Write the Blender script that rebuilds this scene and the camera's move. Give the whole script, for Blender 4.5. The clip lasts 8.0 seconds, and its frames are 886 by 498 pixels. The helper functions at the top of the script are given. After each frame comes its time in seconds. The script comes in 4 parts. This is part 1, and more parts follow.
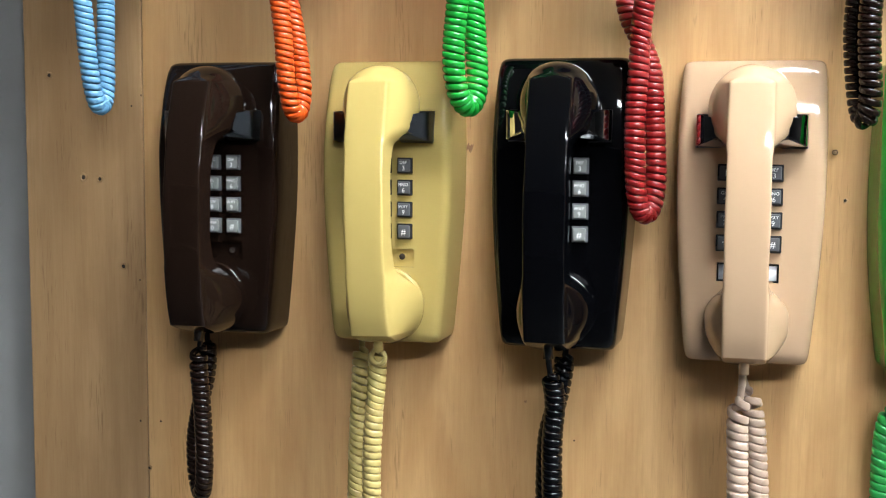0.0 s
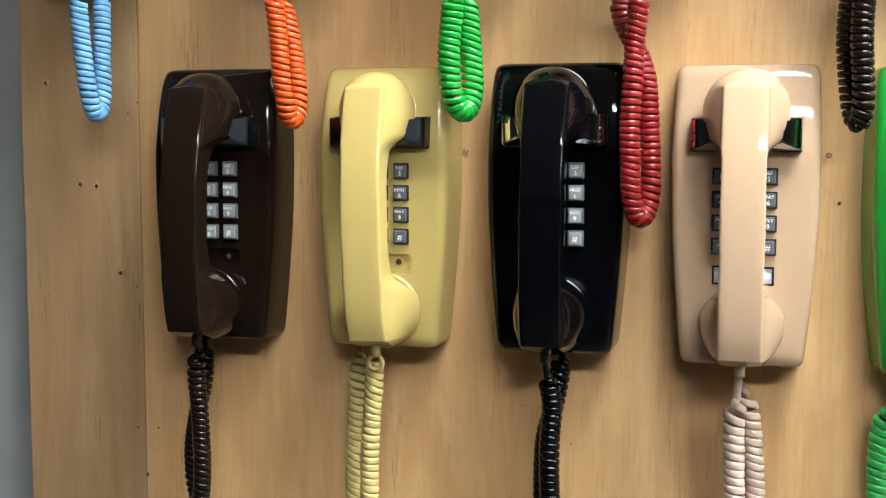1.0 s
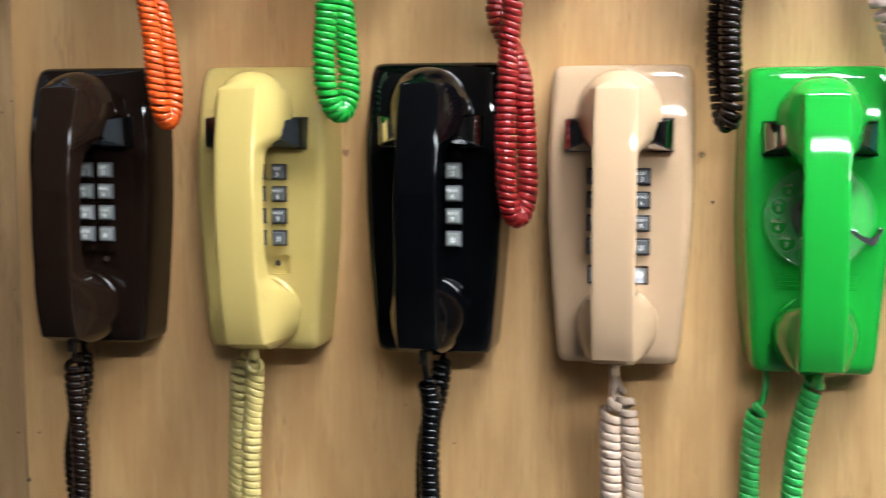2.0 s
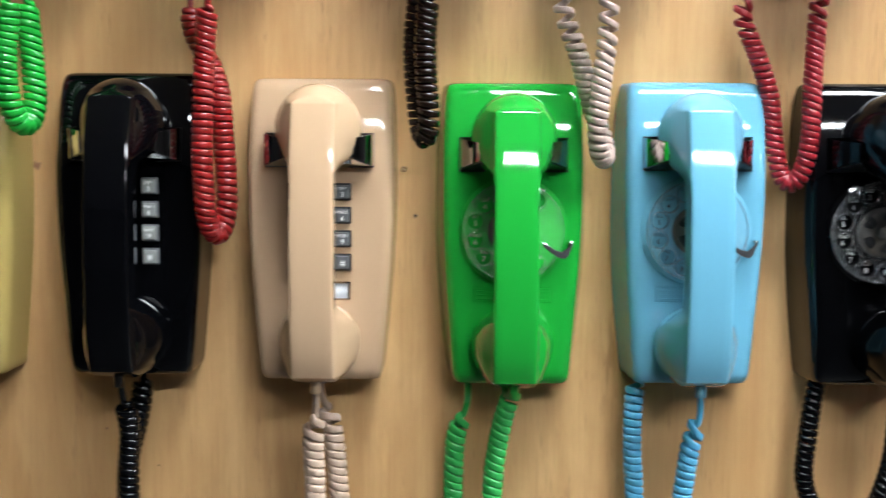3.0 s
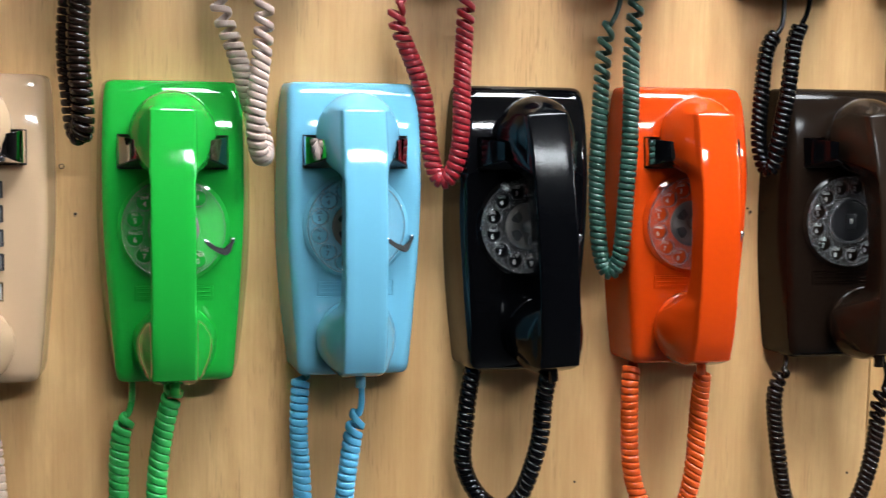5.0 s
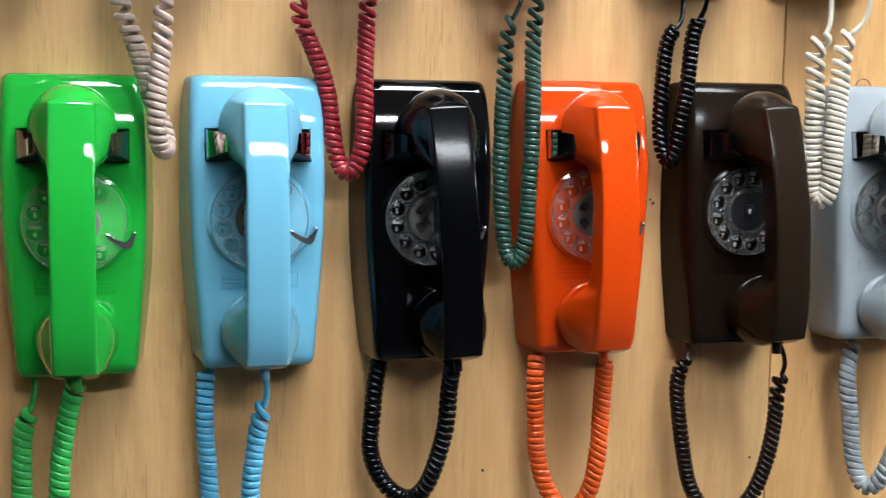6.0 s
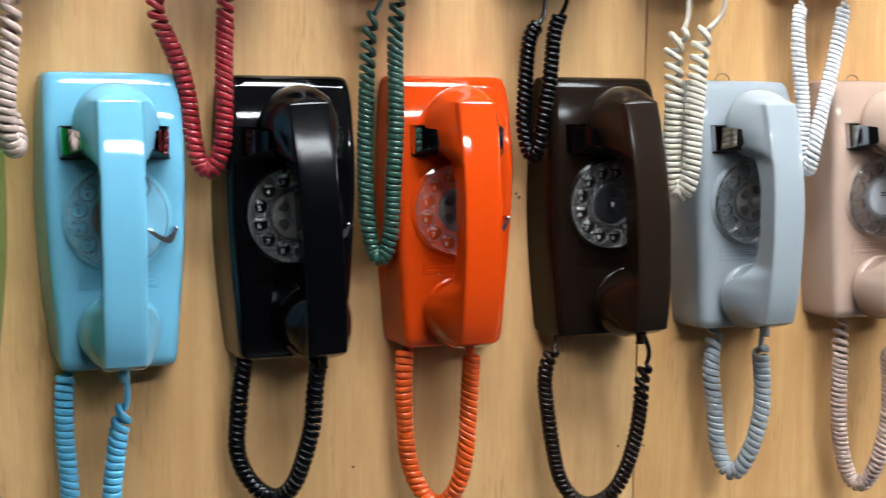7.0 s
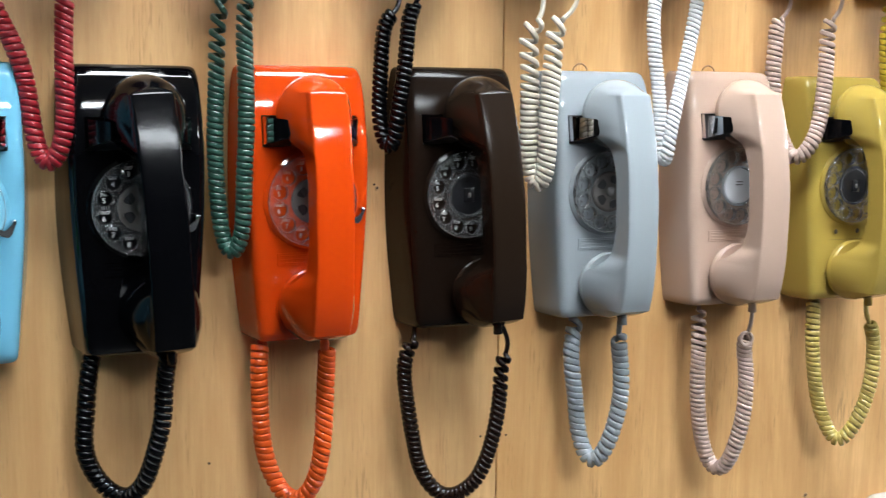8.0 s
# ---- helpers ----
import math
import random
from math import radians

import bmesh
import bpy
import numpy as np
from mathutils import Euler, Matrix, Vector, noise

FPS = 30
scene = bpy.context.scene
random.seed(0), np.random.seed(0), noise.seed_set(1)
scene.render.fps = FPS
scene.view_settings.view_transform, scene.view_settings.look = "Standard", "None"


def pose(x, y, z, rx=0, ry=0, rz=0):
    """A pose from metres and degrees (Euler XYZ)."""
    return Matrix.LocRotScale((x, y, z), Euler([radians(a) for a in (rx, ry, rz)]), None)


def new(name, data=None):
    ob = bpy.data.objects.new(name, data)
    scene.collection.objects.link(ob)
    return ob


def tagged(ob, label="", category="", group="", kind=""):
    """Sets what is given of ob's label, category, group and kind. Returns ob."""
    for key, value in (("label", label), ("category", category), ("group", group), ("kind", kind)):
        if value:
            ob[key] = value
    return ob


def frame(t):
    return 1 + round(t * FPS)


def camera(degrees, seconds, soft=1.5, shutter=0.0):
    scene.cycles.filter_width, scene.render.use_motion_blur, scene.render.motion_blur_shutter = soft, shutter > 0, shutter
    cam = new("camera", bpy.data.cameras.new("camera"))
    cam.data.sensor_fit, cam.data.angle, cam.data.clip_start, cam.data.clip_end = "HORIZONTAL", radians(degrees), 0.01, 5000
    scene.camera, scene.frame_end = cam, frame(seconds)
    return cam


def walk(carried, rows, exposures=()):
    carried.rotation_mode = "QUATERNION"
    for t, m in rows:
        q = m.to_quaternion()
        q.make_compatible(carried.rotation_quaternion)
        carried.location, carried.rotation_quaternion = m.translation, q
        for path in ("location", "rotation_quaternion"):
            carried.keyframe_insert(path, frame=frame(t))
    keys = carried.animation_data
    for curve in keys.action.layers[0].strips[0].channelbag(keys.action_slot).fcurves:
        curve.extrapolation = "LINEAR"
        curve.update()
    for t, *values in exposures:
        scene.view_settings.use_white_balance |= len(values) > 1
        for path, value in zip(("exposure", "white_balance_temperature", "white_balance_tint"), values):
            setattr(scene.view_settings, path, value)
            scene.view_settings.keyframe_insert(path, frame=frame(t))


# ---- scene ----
from functools import lru_cache

# camera and its walk
cam = camera(40.28, 8.0, 1.1, 0.45)
PATH = [
    (0, 0.0093, -0.9509, 1.4710, -15.208, -5.425, 0.380),
    (0.5, 0.0114, -0.9532, 1.4696, -15.473, -5.284, 0.034),
    (1.0, 0.0093, -0.9544, 1.4706, -14.981, -5.147, 0.070),
    (1.2, 0.0097, -0.9534, 1.4726, -14.544, -5.191, 0.088),
    (2.3, 0.0609, -0.9366, 1.4894, -8.568, -6.255, -0.135),
    (2.5, 0.0691, -0.9332, 1.4933, -5.834, -6.325, -0.056),
    (3.0, 0.0908, -0.9235, 1.4995, -0.434, -6.264, 0.345),
    (3.5, 0.1020, -0.9255, 1.4997, 2.956, -6.157, 0.700),
    (4.0, 0.1202, -0.9304, 1.4984, 6.526, -6.143, 0.830),
    (4.5, 0.1304, -0.9367, 1.4986, 9.843, -6.130, 0.836),
    (4.7, 0.1343, -0.9402, 1.5002, 10.920, -6.137, 0.851),
    (5.8, 0.1574, -0.9560, 1.5001, 14.851, -6.479, 0.875),
    (6.0, 0.1640, -0.9593, 1.5005, 15.231, -6.490, 0.800),
    (6.5, 0.1778, -0.9636, 1.5009, 17.158, -6.575, 0.780),
    (7.0, 0.1907, -0.9661, 1.5032, 20.016, -6.778, 0.562),
    (7.5, 0.2101, -0.9715, 1.5062, 22.883, -7.048, 0.516),
    (8.0, 0.2296, -0.9725, 1.5045, 24.679, -7.247, 0.652),
]
walk(cam, [(t, pose(x, y, z, 90 + pitch, 0, -yaw) @ pose(0, 0, 0, 0, 0, roll)) for t, x, y, z, yaw, pitch, roll in PATH],
     exposures=[(0.0, 0.14), (1.2, 0.14), (2.4, -0.04), (3.0, -0.20), (4.5, -0.23), (6.0, -0.36), (8.0, -0.46)])

# world and lamps
world = bpy.data.worlds.new("room_air")
scene.world = world
world.use_nodes = True
world.node_tree.nodes["Background"].inputs[0].default_value = (0.9, 0.95, 1.0, 1)
world.node_tree.nodes["Background"].inputs[1].default_value = 0.02
LAMP = 108.0


# ---- materials ----
def shader(name):
    m = bpy.data.materials.new(name)
    m.use_nodes = True
    nt = m.node_tree
    return m, nt.nodes, nt.links, nt.nodes["Principled BSDF"]


def plastic(name, colour, rough=0.16, peel=0.008, wear=0.06, gloss=0.5):
    """Glossy moulded plastic with a faint peel, handling marks and dust."""
    m, n, l, b = shader(name)
    geo = n.new("ShaderNodeTexCoord")
    big = n.new("ShaderNodeTexNoise")
    big.inputs["Scale"].default_value, big.inputs["Detail"].default_value = 22, 4
    l.new(geo.outputs["Object"], big.inputs["Vector"])
    fine = n.new("ShaderNodeTexNoise")
    fine.inputs["Scale"].default_value, fine.inputs["Detail"].default_value = 420, 3
    l.new(geo.outputs["Object"], fine.inputs["Vector"])
    mix = n.new("ShaderNodeMix")
    mix.data_type = "RGBA"
    dull = [c * (1 - wear) for c in colour]
    mix.inputs[6].default_value, mix.inputs[7].default_value = (*colour, 1), (*dull, 1)
    l.new(big.outputs["Fac"], mix.inputs[0])
    l.new(mix.outputs[2], b.inputs["Base Color"])
    ramp = n.new("ShaderNodeMapRange")
    ramp.inputs[1].default_value, ramp.inputs[2].default_value = 0.35, 0.75
    ramp.inputs[3].default_value, ramp.inputs[4].default_value = rough * 0.9, rough * 1.25
    l.new(big.outputs["Fac"], ramp.inputs[0])
    l.new(ramp.outputs[0], b.inputs["Roughness"])
    bump = n.new("ShaderNodeBump")
    bump.inputs["Strength"].default_value, bump.inputs["Distance"].default_value = peel, 0.002
    l.new(fine.outputs["Fac"], bump.inputs["Height"])
    l.new(bump.outputs[0], b.inputs["Normal"])
    b.inputs["IOR"].default_value = 1.5
    b.inputs["Specular IOR Level"].default_value = gloss
    return m


def metal(name, colour, rough):
    m, n, l, b = shader(name)
    noise_ = n.new("ShaderNodeTexNoise")
    noise_.inputs["Scale"].default_value = 160
    ramp = n.new("ShaderNodeMapRange")
    ramp.inputs[3].default_value, ramp.inputs[4].default_value = rough * 0.6, rough * 1.6
    l.new(noise_.outputs["Fac"], ramp.inputs[0])
    l.new(ramp.outputs[0], b.inputs["Roughness"])
    b.inputs["Base Color"].default_value = (*colour, 1)
    b.inputs["Metallic"].default_value = 1
    return m


def clear_plastic(name, tint):
    m, n, l, b = shader(name)
    b.inputs["Base Color"].default_value = (*tint, 1)
    b.inputs["Transmission Weight"].default_value = 0.975
    b.inputs["Roughness"].default_value = 0.012
    b.inputs["IOR"].default_value = 1.49
    return m


def veneer(name, light, dark, streak, shift):
    """Pale wood veneer, its grain running upright, with pores, flecks and broad bands."""
    m, n, l, b = shader(name)
    geo = n.new("ShaderNodeTexCoord")

    def grain(sx, sz, scale, detail, rough, off):
        mp = n.new("ShaderNodeMapping")
        mp.inputs["Scale"].default_value = (sx, 1, sz)
        mp.inputs["Location"].default_value = (shift + off, off, shift * 2)
        l.new(geo.outputs["Object"], mp.inputs["Vector"])
        t = n.new("ShaderNodeTexNoise")
        t.inputs["Scale"].default_value, t.inputs["Detail"].default_value, t.inputs["Roughness"].default_value = scale, detail, rough
        t.inputs["Distortion"].default_value = 0.25
        l.new(mp.outputs[0], t.inputs["Vector"])
        return t.outputs["Fac"]

    def blend(fac, lo, hi, amount, a, c, mode="MIX"):
        r = n.new("ShaderNodeMapRange")
        r.inputs[1].default_value, r.inputs[2].default_value = lo, hi
        r.inputs[3].default_value, r.inputs[4].default_value = 0, amount
        l.new(fac, r.inputs[0])
        x = n.new("ShaderNodeMix")
        x.data_type, x.blend_type = "RGBA", mode
        l.new(r.outputs[0], x.inputs[0])
        if isinstance(a, tuple):
            x.inputs[6].default_value = (*a, 1)
        else:
            l.new(a, x.inputs[6])
        x.inputs[7].default_value = (*c, 1)
        return x.outputs[2]

    def contour(fac, width):
        """Thin lines where the grain passes its middle value."""
        sub = n.new("ShaderNodeMath")
        sub.operation = "SUBTRACT"
        l.new(fac, sub.inputs[0])
        sub.inputs[1].default_value = 0.5
        ab = n.new("ShaderNodeMath")
        ab.operation = "ABSOLUTE"
        l.new(sub.outputs[0], ab.inputs[0])
        r = n.new("ShaderNodeMapRange")
        r.inputs[1].default_value, r.inputs[2].default_value = 0, width
        r.inputs[3].default_value, r.inputs[4].default_value = 1, 0
        l.new(ab.outputs[0], r.inputs[0])
        return r.outputs[0]

    def times(u, v):
        x = n.new("ShaderNodeMath")
        x.operation = "MULTIPLY"
        l.new(u, x.inputs[0])
        l.new(v, x.inputs[1])
        return x.outputs[0]

    broad = grain(9, 1.6, 1, 3, 0.5, 0.0)
    blotch = grain(22, 9, 1, 4, 0.6, 21.0)
    mid = grain(75, 5.0, 1, 4, 0.6, 3.7)
    rings = grain(46, 2.2, 1, 2.5, 0.5, 5.2)
    fine = grain(330, 16.0, 1, 4, 0.65, 7.1)
    fleck = grain(620, 46.0, 1, 2, 0.5, 12.3)
    mask = grain(30, 7.0, 1, 3, 0.55, 33.0)
    col = blend(broad, 0.35, 0.65, 0.8, light, dark)
    col = blend(blotch, 0.42, 0.70, 0.72, col, dark)
    col = blend(mid, 0.46, 0.74, 0.45, col, streak)
    figure = grain(11, 1.3, 1, 1.5, 0.4, 16.0)
    bands = n.new("ShaderNodeMath")
    bands.operation = "MULTIPLY"
    l.new(figure, bands.inputs[0])
    bands.inputs[1].default_value = 60
    arches = n.new("ShaderNodeMath")
    arches.operation = "SINE"
    l.new(bands.outputs[0], arches.inputs[0])
    col = blend(arches.outputs[0], -0.1, 1.0, 0.30, col, streak)
    lines = times(contour(rings, 0.03), mask)
    col = blend(lines, 0.28, 0.65, 0.16, col, tuple(c * 0.78 for c in streak))
    col = blend(fine, 0.42, 0.78, 0.48, col, streak)
    col = blend(times(fleck, mask), 0.34, 0.44, 0.54, col, tuple(c * 0.64 for c in streak))
    l.new(col, b.inputs["Base Color"])
    b.inputs["Roughness"].default_value = 0.42
    bump = n.new("ShaderNodeBump")
    bump.inputs["Strength"].default_value, bump.inputs["Distance"].default_value = 0.08, 0.001
    l.new(fine, bump.inputs["Height"])
    l.new(bump.outputs[0], b.inputs["Normal"])
    return m


def painted(name, colour, rough=0.6, scale=30):
    m, n, l, b = shader(name)
    t = n.new("ShaderNodeTexNoise")
    t.inputs["Scale"].default_value, t.inputs["Detail"].default_value = scale, 6
    geo = n.new("ShaderNodeTexCoord")
    l.new(geo.outputs["Object"], t.inputs["Vector"])
    x = n.new("ShaderNodeMix")
    x.data_type = "RGBA"
    x.inputs[6].default_value = (*[c * 0.88 for c in colour], 1)
    x.inputs[7].default_value = (*[min(1, c * 1.08) for c in colour], 1)
    l.new(t.outputs["Fac"], x.inputs[0])
    l.new(x.outputs[2], b.inputs["Base Color"])
    b.inputs["Roughness"].default_value = rough
    bump = n.new("ShaderNodeBump")
    bump.inputs["Strength"].default_value, bump.inputs["Distance"].default_value = 0.1, 0.001
    l.new(t.outputs["Fac"], bump.inputs["Height"])
    l.new(bump.outputs[0], b.inputs["Normal"])
    return m


def glowing(name, colour, strength):
    m, n, l, b = shader(name)
    b.inputs["Base Color"].default_value = (0.8, 0.8, 0.8, 1)
    b.inputs["Emission Color"].default_value = (*colour, 1)
    b.inputs["Emission Strength"].default_value = strength
    return m


M = {
    "brown": plastic("brown_plastic", (0.0104, 0.0056, 0.0038), 0.07, 0.008, 0.06, 0.30),
    "brown_worn": plastic("worn_brown_plastic", (0.0092, 0.0054, 0.0036), 0.13, 0.012, 0.06, 0.14),
    "brown_grip": plastic("dull_brown_plastic", (0.0140, 0.0084, 0.0054), 0.18, 0.02, 0.10, 0.18),
    "black_worn": plastic("scuffed_black_plastic", (0.0014, 0.0015, 0.0020), 0.13, 0.03, 0.06, 0.20),
    "yellow": plastic("pale_yellow_plastic", (0.470, 0.352, 0.118), 0.16),
    "black": plastic("black_plastic", (0.0014, 0.0015, 0.0020), 0.05, 0.008, 0.06, 0.42),
    "beige": plastic("beige_plastic", (0.457, 0.306, 0.190), 0.075),
    "green": plastic("green_plastic", (0.011, 0.286, 0.032), 0.05),
    "blue": plastic("sky_blue_plastic", (0.122, 0.336, 0.460), 0.05),
    "orange": plastic("orange_plastic", (0.500, 0.043, 0.0036), 0.05),
    "grey": plastic("light_grey_plastic", (0.268, 0.296, 0.317), 0.08),
    "pink": plastic("dusty_pink_plastic", (0.444, 0.310, 0.244), 0.10),
    "olive": plastic("mustard_plastic", (0.350, 0.246, 0.052), 0.09),
    "white": plastic("white_plastic", (0.735, 0.735, 0.744), 0.22),
    "cream": plastic("cream_vinyl", (0.500, 0.452, 0.370), 0.30),
    "sky": plastic("light_blue_vinyl", (0.122, 0.295, 0.460), 0.26),
    "red": plastic("red_vinyl", (0.228, 0.010, 0.010), 0.30),
    "red_deep": plastic("deep_red_vinyl", (0.241, 0.007, 0.013), 0.36),
    "dark_green": plastic("dark_green_vinyl", (0.019, 0.060, 0.043), 0.30),
    "pinkish": plastic("pale_pink_vinyl", (0.415, 0.300, 0.255), 0.28),
    "yellow_bright": plastic("yellow_vinyl", (0.548, 0.415, 0.042), 0.28),
    "yellow_cord": plastic("pale_yellow_vinyl", (0.460, 0.365, 0.130), 0.28),
    "beige_cord": plastic("pale_beige_vinyl", (0.455, 0.330, 0.252), 0.28),
    "green_cord": plastic("green_vinyl", (0.025, 0.311, 0.062), 0.26),
    "blue_cord": plastic("sky_blue_vinyl", (0.075, 0.314, 0.493), 0.26),
    "orange_cord": plastic("orange_vinyl", (0.598, 0.075, 0.009), 0.26),
    "brown_cord": plastic("dark_brown_vinyl", (0.0104, 0.0056, 0.0038), 0.16, 0.008, 0.06, 0.30),
    "black_cord": plastic("black_vinyl", (0.0013, 0.0015, 0.0020), 0.18, 0.008, 0.06, 0.35),
    "off_white": plastic("off_white_plastic", (0.46, 0.44, 0.42), 0.22),
    "olive_cord": plastic("mustard_vinyl", (0.420, 0.320, 0.090), 0.28),
    "grey_cord": plastic("light_grey_vinyl", (0.255, 0.282, 0.305), 0.26),
    "key": plastic("grey_key_plastic", (0.10, 0.105, 0.11), 0.20),
    "key_light": plastic("pale_grey_key_plastic", (0.22, 0.23, 0.22), 0.20),
    "key_base": plastic("charcoal_key_plastic", (0.02, 0.02, 0.022), 0.25),
    # near black, puts the shade of the hook slots into the colour
    "dark": plastic("slot_shade_plastic", (0.008, 0.008, 0.009), 0.4),
    "hub": plastic("smoke_grey_hub_plastic", (0.15, 0.14, 0.13), 0.22),
    # shade of the hub's openings, put into a plain dark colour
    "window": plastic("hub_opening_shade", (0.030, 0.030, 0.032), 0.3),
    "ink_white": painted("white_ink", (0.78, 0.78, 0.76), 0.5),
    "ink_pale": painted("pale_ink", (0.55, 0.50, 0.42), 0.5),
    "ink_dark": painted("dark_ink", (0.012, 0.012, 0.015), 0.5),
    "card": painted("white_card", (0.60, 0.62, 0.65), 0.35),
    "chrome": metal("chrome", (0.60, 0.60, 0.62), 0.05),
    "steel": metal("dark_steel", (0.085, 0.096, 0.108), 0.26),
    "clear": clear_plastic("clear_plastic", (0.895, 0.90, 0.90)),
    "board_a": veneer("maple_veneer_a", (0.505, 0.322, 0.162), (0.340, 0.203, 0.097), (0.300, 0.167, 0.070), 0.0),
    "board_b": veneer("maple_veneer_b", (0.740, 0.467, 0.214), (0.530, 0.307, 0.126), (0.485, 0.252, 0.093), 4.3),
    "board_c": veneer("maple_veneer_c", (0.790, 0.484, 0.210), (0.575, 0.323, 0.126), (0.530, 0.265, 0.089), 9.1),
    "brass": metal("brown_wire", (0.30, 0.18, 0.10), 0.3),
    # colour that stands in for the shade inside small holes
    "hole": painted("hole_shade", (0.03, 0.02, 0.012), 0.9),
    "splinter": painted("raw_splinter", (0.40, 0.25, 0.13), 0.9, 900),
    "knot": painted("reddish_knot", (0.36, 0.185, 0.095), 0.6),
    "wall_grey": painted("grey_wall_paint", (0.25, 0.245, 0.24), 0.6),
    "wall_room": painted("room_wall_paint", (0.022, 0.020, 0.018), 0.7),
    "ceiling": painted("ceiling_tile", (0.55, 0.54, 0.52), 0.9, 120),
    "floor": painted("floor_vinyl", (0.02, 0.02, 0.021), 0.5, 60),
    "lamp_frame": painted("lamp_enamel", (0.75, 0.75, 0.74), 0.4),
    "tube": glowing("lit_diffuser", (0.905, 0.975, 1.03), LAMP),
    "tube_strong": glowing("strong_diffuser", (0.905, 0.975, 1.03), LAMP * 1.7),
    "tube_dim": glowing("dim_diffuser", (0.905, 0.975, 1.03), LAMP * 0.50),
}


# ---- mesh helpers ----
def mesh_object(name, mesh, material, parent=None, label="", m=None):
    ob = new(name, mesh)
    if not mesh.materials:
        mesh.materials.append(material)
    if parent is not None:
        ob.parent = parent
    if m is not None:
        ob.matrix_basis = m
    return tagged(ob, label)


def part(name, bm, material, parent, label="", m=None, smooth=True):
    mesh = bpy.data.meshes.new(name)
    bm.normal_update()
    bm.to_mesh(mesh)
    bm.free()
    for f in mesh.polygons:
        f.use_smooth = smooth
    return mesh_object(name, mesh, material, parent, label, m)


def block(x0, x1, y0, y1, z0, z1, bevel=0.0, segments=2):
    bm = bmesh.new()
    bmesh.ops.create_cube(bm, size=1)
    for v in bm.verts:
        v.co = Vector((x0 + (v.co.x + 0.5) * (x1 - x0), y0 + (v.co.y + 0.5) * (y1 - y0), z0 + (v.co.z + 0.5) * (z1 - z0)))
    if bevel:
        bmesh.ops.bevel(bm, geom=bm.edges[:], offset=bevel, segments=segments, profile=0.5, affect="EDGES")
    return bm


def loft(sections, close_start=True, close_end=True):
    """Skins rings of equal length, each a list of points."""
    bm = bmesh.new()
    rings = [[bm.verts.new(p) for p in s] for s in sections]
    k = len(rings[0])
    for a, b in zip(rings, rings[1:]):
        for i in range(k):
            bm.faces.new((a[i], a[(i + 1) % k], b[(i + 1) % k], b[i]))
    if close_start:
        bm.faces.new(rings[0][::-1])
    if close_end:
        bm.faces.new(rings[-1])
    bmesh.ops.recalc_face_normals(bm, faces=bm.faces[:])
    return bm


def lathe(profile, steps=40, caps=True):
    """Turns (radius, y) pairs about the y axis."""
    return loft([[(r * math.cos(2 * math.pi * i / steps), y, r * math.sin(2 * math.pi * i / steps)) for i in range(steps)] for r, y in profile], caps, caps)


def sharpen(ob, angle=35, below=9.0):
    """Keeps crisp creases on a smooth-shaded mesh, up to a height."""
    bm = bmesh.new()
    bm.from_mesh(ob.data)
    for e in bm.edges:
        e.smooth = len(e.link_faces) < 2 or e.calc_face_angle() < radians(angle) or max(v.co.z for v in e.verts) > below
    bm.to_mesh(ob.data)
    bm.free()
    return ob


@lru_cache(None)
def letters(body, size):
    """Flat lettering that faces the room, as a mesh."""
    cu = bpy.data.curves.new("lettering", "FONT")
    cu.body, cu.size, cu.align_x, cu.align_y, cu.extrude = body, size, "CENTER", "CENTER", 0.00004
    cu.resolution_u = 2
    ob = bpy.data.objects.new("lettering", cu)
    scene.collection.objects.link(ob)
    bpy.context.view_layer.update()
    mesh = bpy.data.meshes.new_from_object(ob.evaluated_get(bpy.context.evaluated_depsgraph_get()))
    bpy.data.objects.remove(ob)
    mesh.transform(pose(0, 0, 0, 90))
    return mesh


@lru_cache(None)
def inked(body, size, ink):
    mesh = letters(body, size).copy()
    mesh.materials.clear()
    mesh.materials.append(M[ink])
    return mesh


def lerp(a, b, t):
    return a + (b - a) * t


def eased(z, knots):
    """Smooth look-up through (z, value) knots sorted from high z to low z."""
    ks = knots[::-1]
    zs, vs = [k[0] for k in ks], [k[1] for k in ks]
    n = len(zs)
    sl = []
    for i in range(n):
        a, b = max(0, i - 1), min(n - 1, i + 1)
        sl.append((vs[b] - vs[a]) / (zs[b] - zs[a]))
    z = min(max(z, zs[0]), zs[-1])
    i = max(0, min(n - 2, sum(1 for q in zs if q <= z) - 1))
    h = zs[i + 1] - zs[i]
    t = (z - zs[i]) / h
    return ((1 + 2 * t) * (1 - t) ** 2 * vs[i] + t * (1 - t) ** 2 * h * sl[i] + t * t * (3 - 2 * t) * vs[i + 1] + t * t * (t - 1) * h * sl[i + 1])


# ---- the setting ----
def slab(name, x0, x1, y0, y1, z0, z1, mat, bevel=0.0, label="", category=""):
    ob = part(name, block(x0, x1, y0, y1, z0, z1, bevel), mat, None, label, None, smooth=False)
    return tagged(ob, kind="structure", category=category)


slab("wall_north", -5.0, 8.5, 0.020, 0.14, 0, 2.7, M["wall_grey"], label="smooth grey painted wall behind the wooden board", category="wall")
slab("wall_south", -5.0, 8.5, -8.62, -8.5, 0, 2.7, M["wall_room"], label="dull painted room wall", category="wall")
slab("wall_west", -5.12, -5.0, -8.62, 0.14, 0, 2.7, M["wall_room"], label="dull painted room wall", category="wall")
slab("wall_east", 8.5, 8.62, -8.62, 0.14, 0, 2.7, M["wall_room"], label="dull painted room wall", category="wall")
slab("floor", -5.12, 8.62, -8.62, 0.14, -0.1, 0, M["floor"], label="dark grey vinyl floor", category="floor")
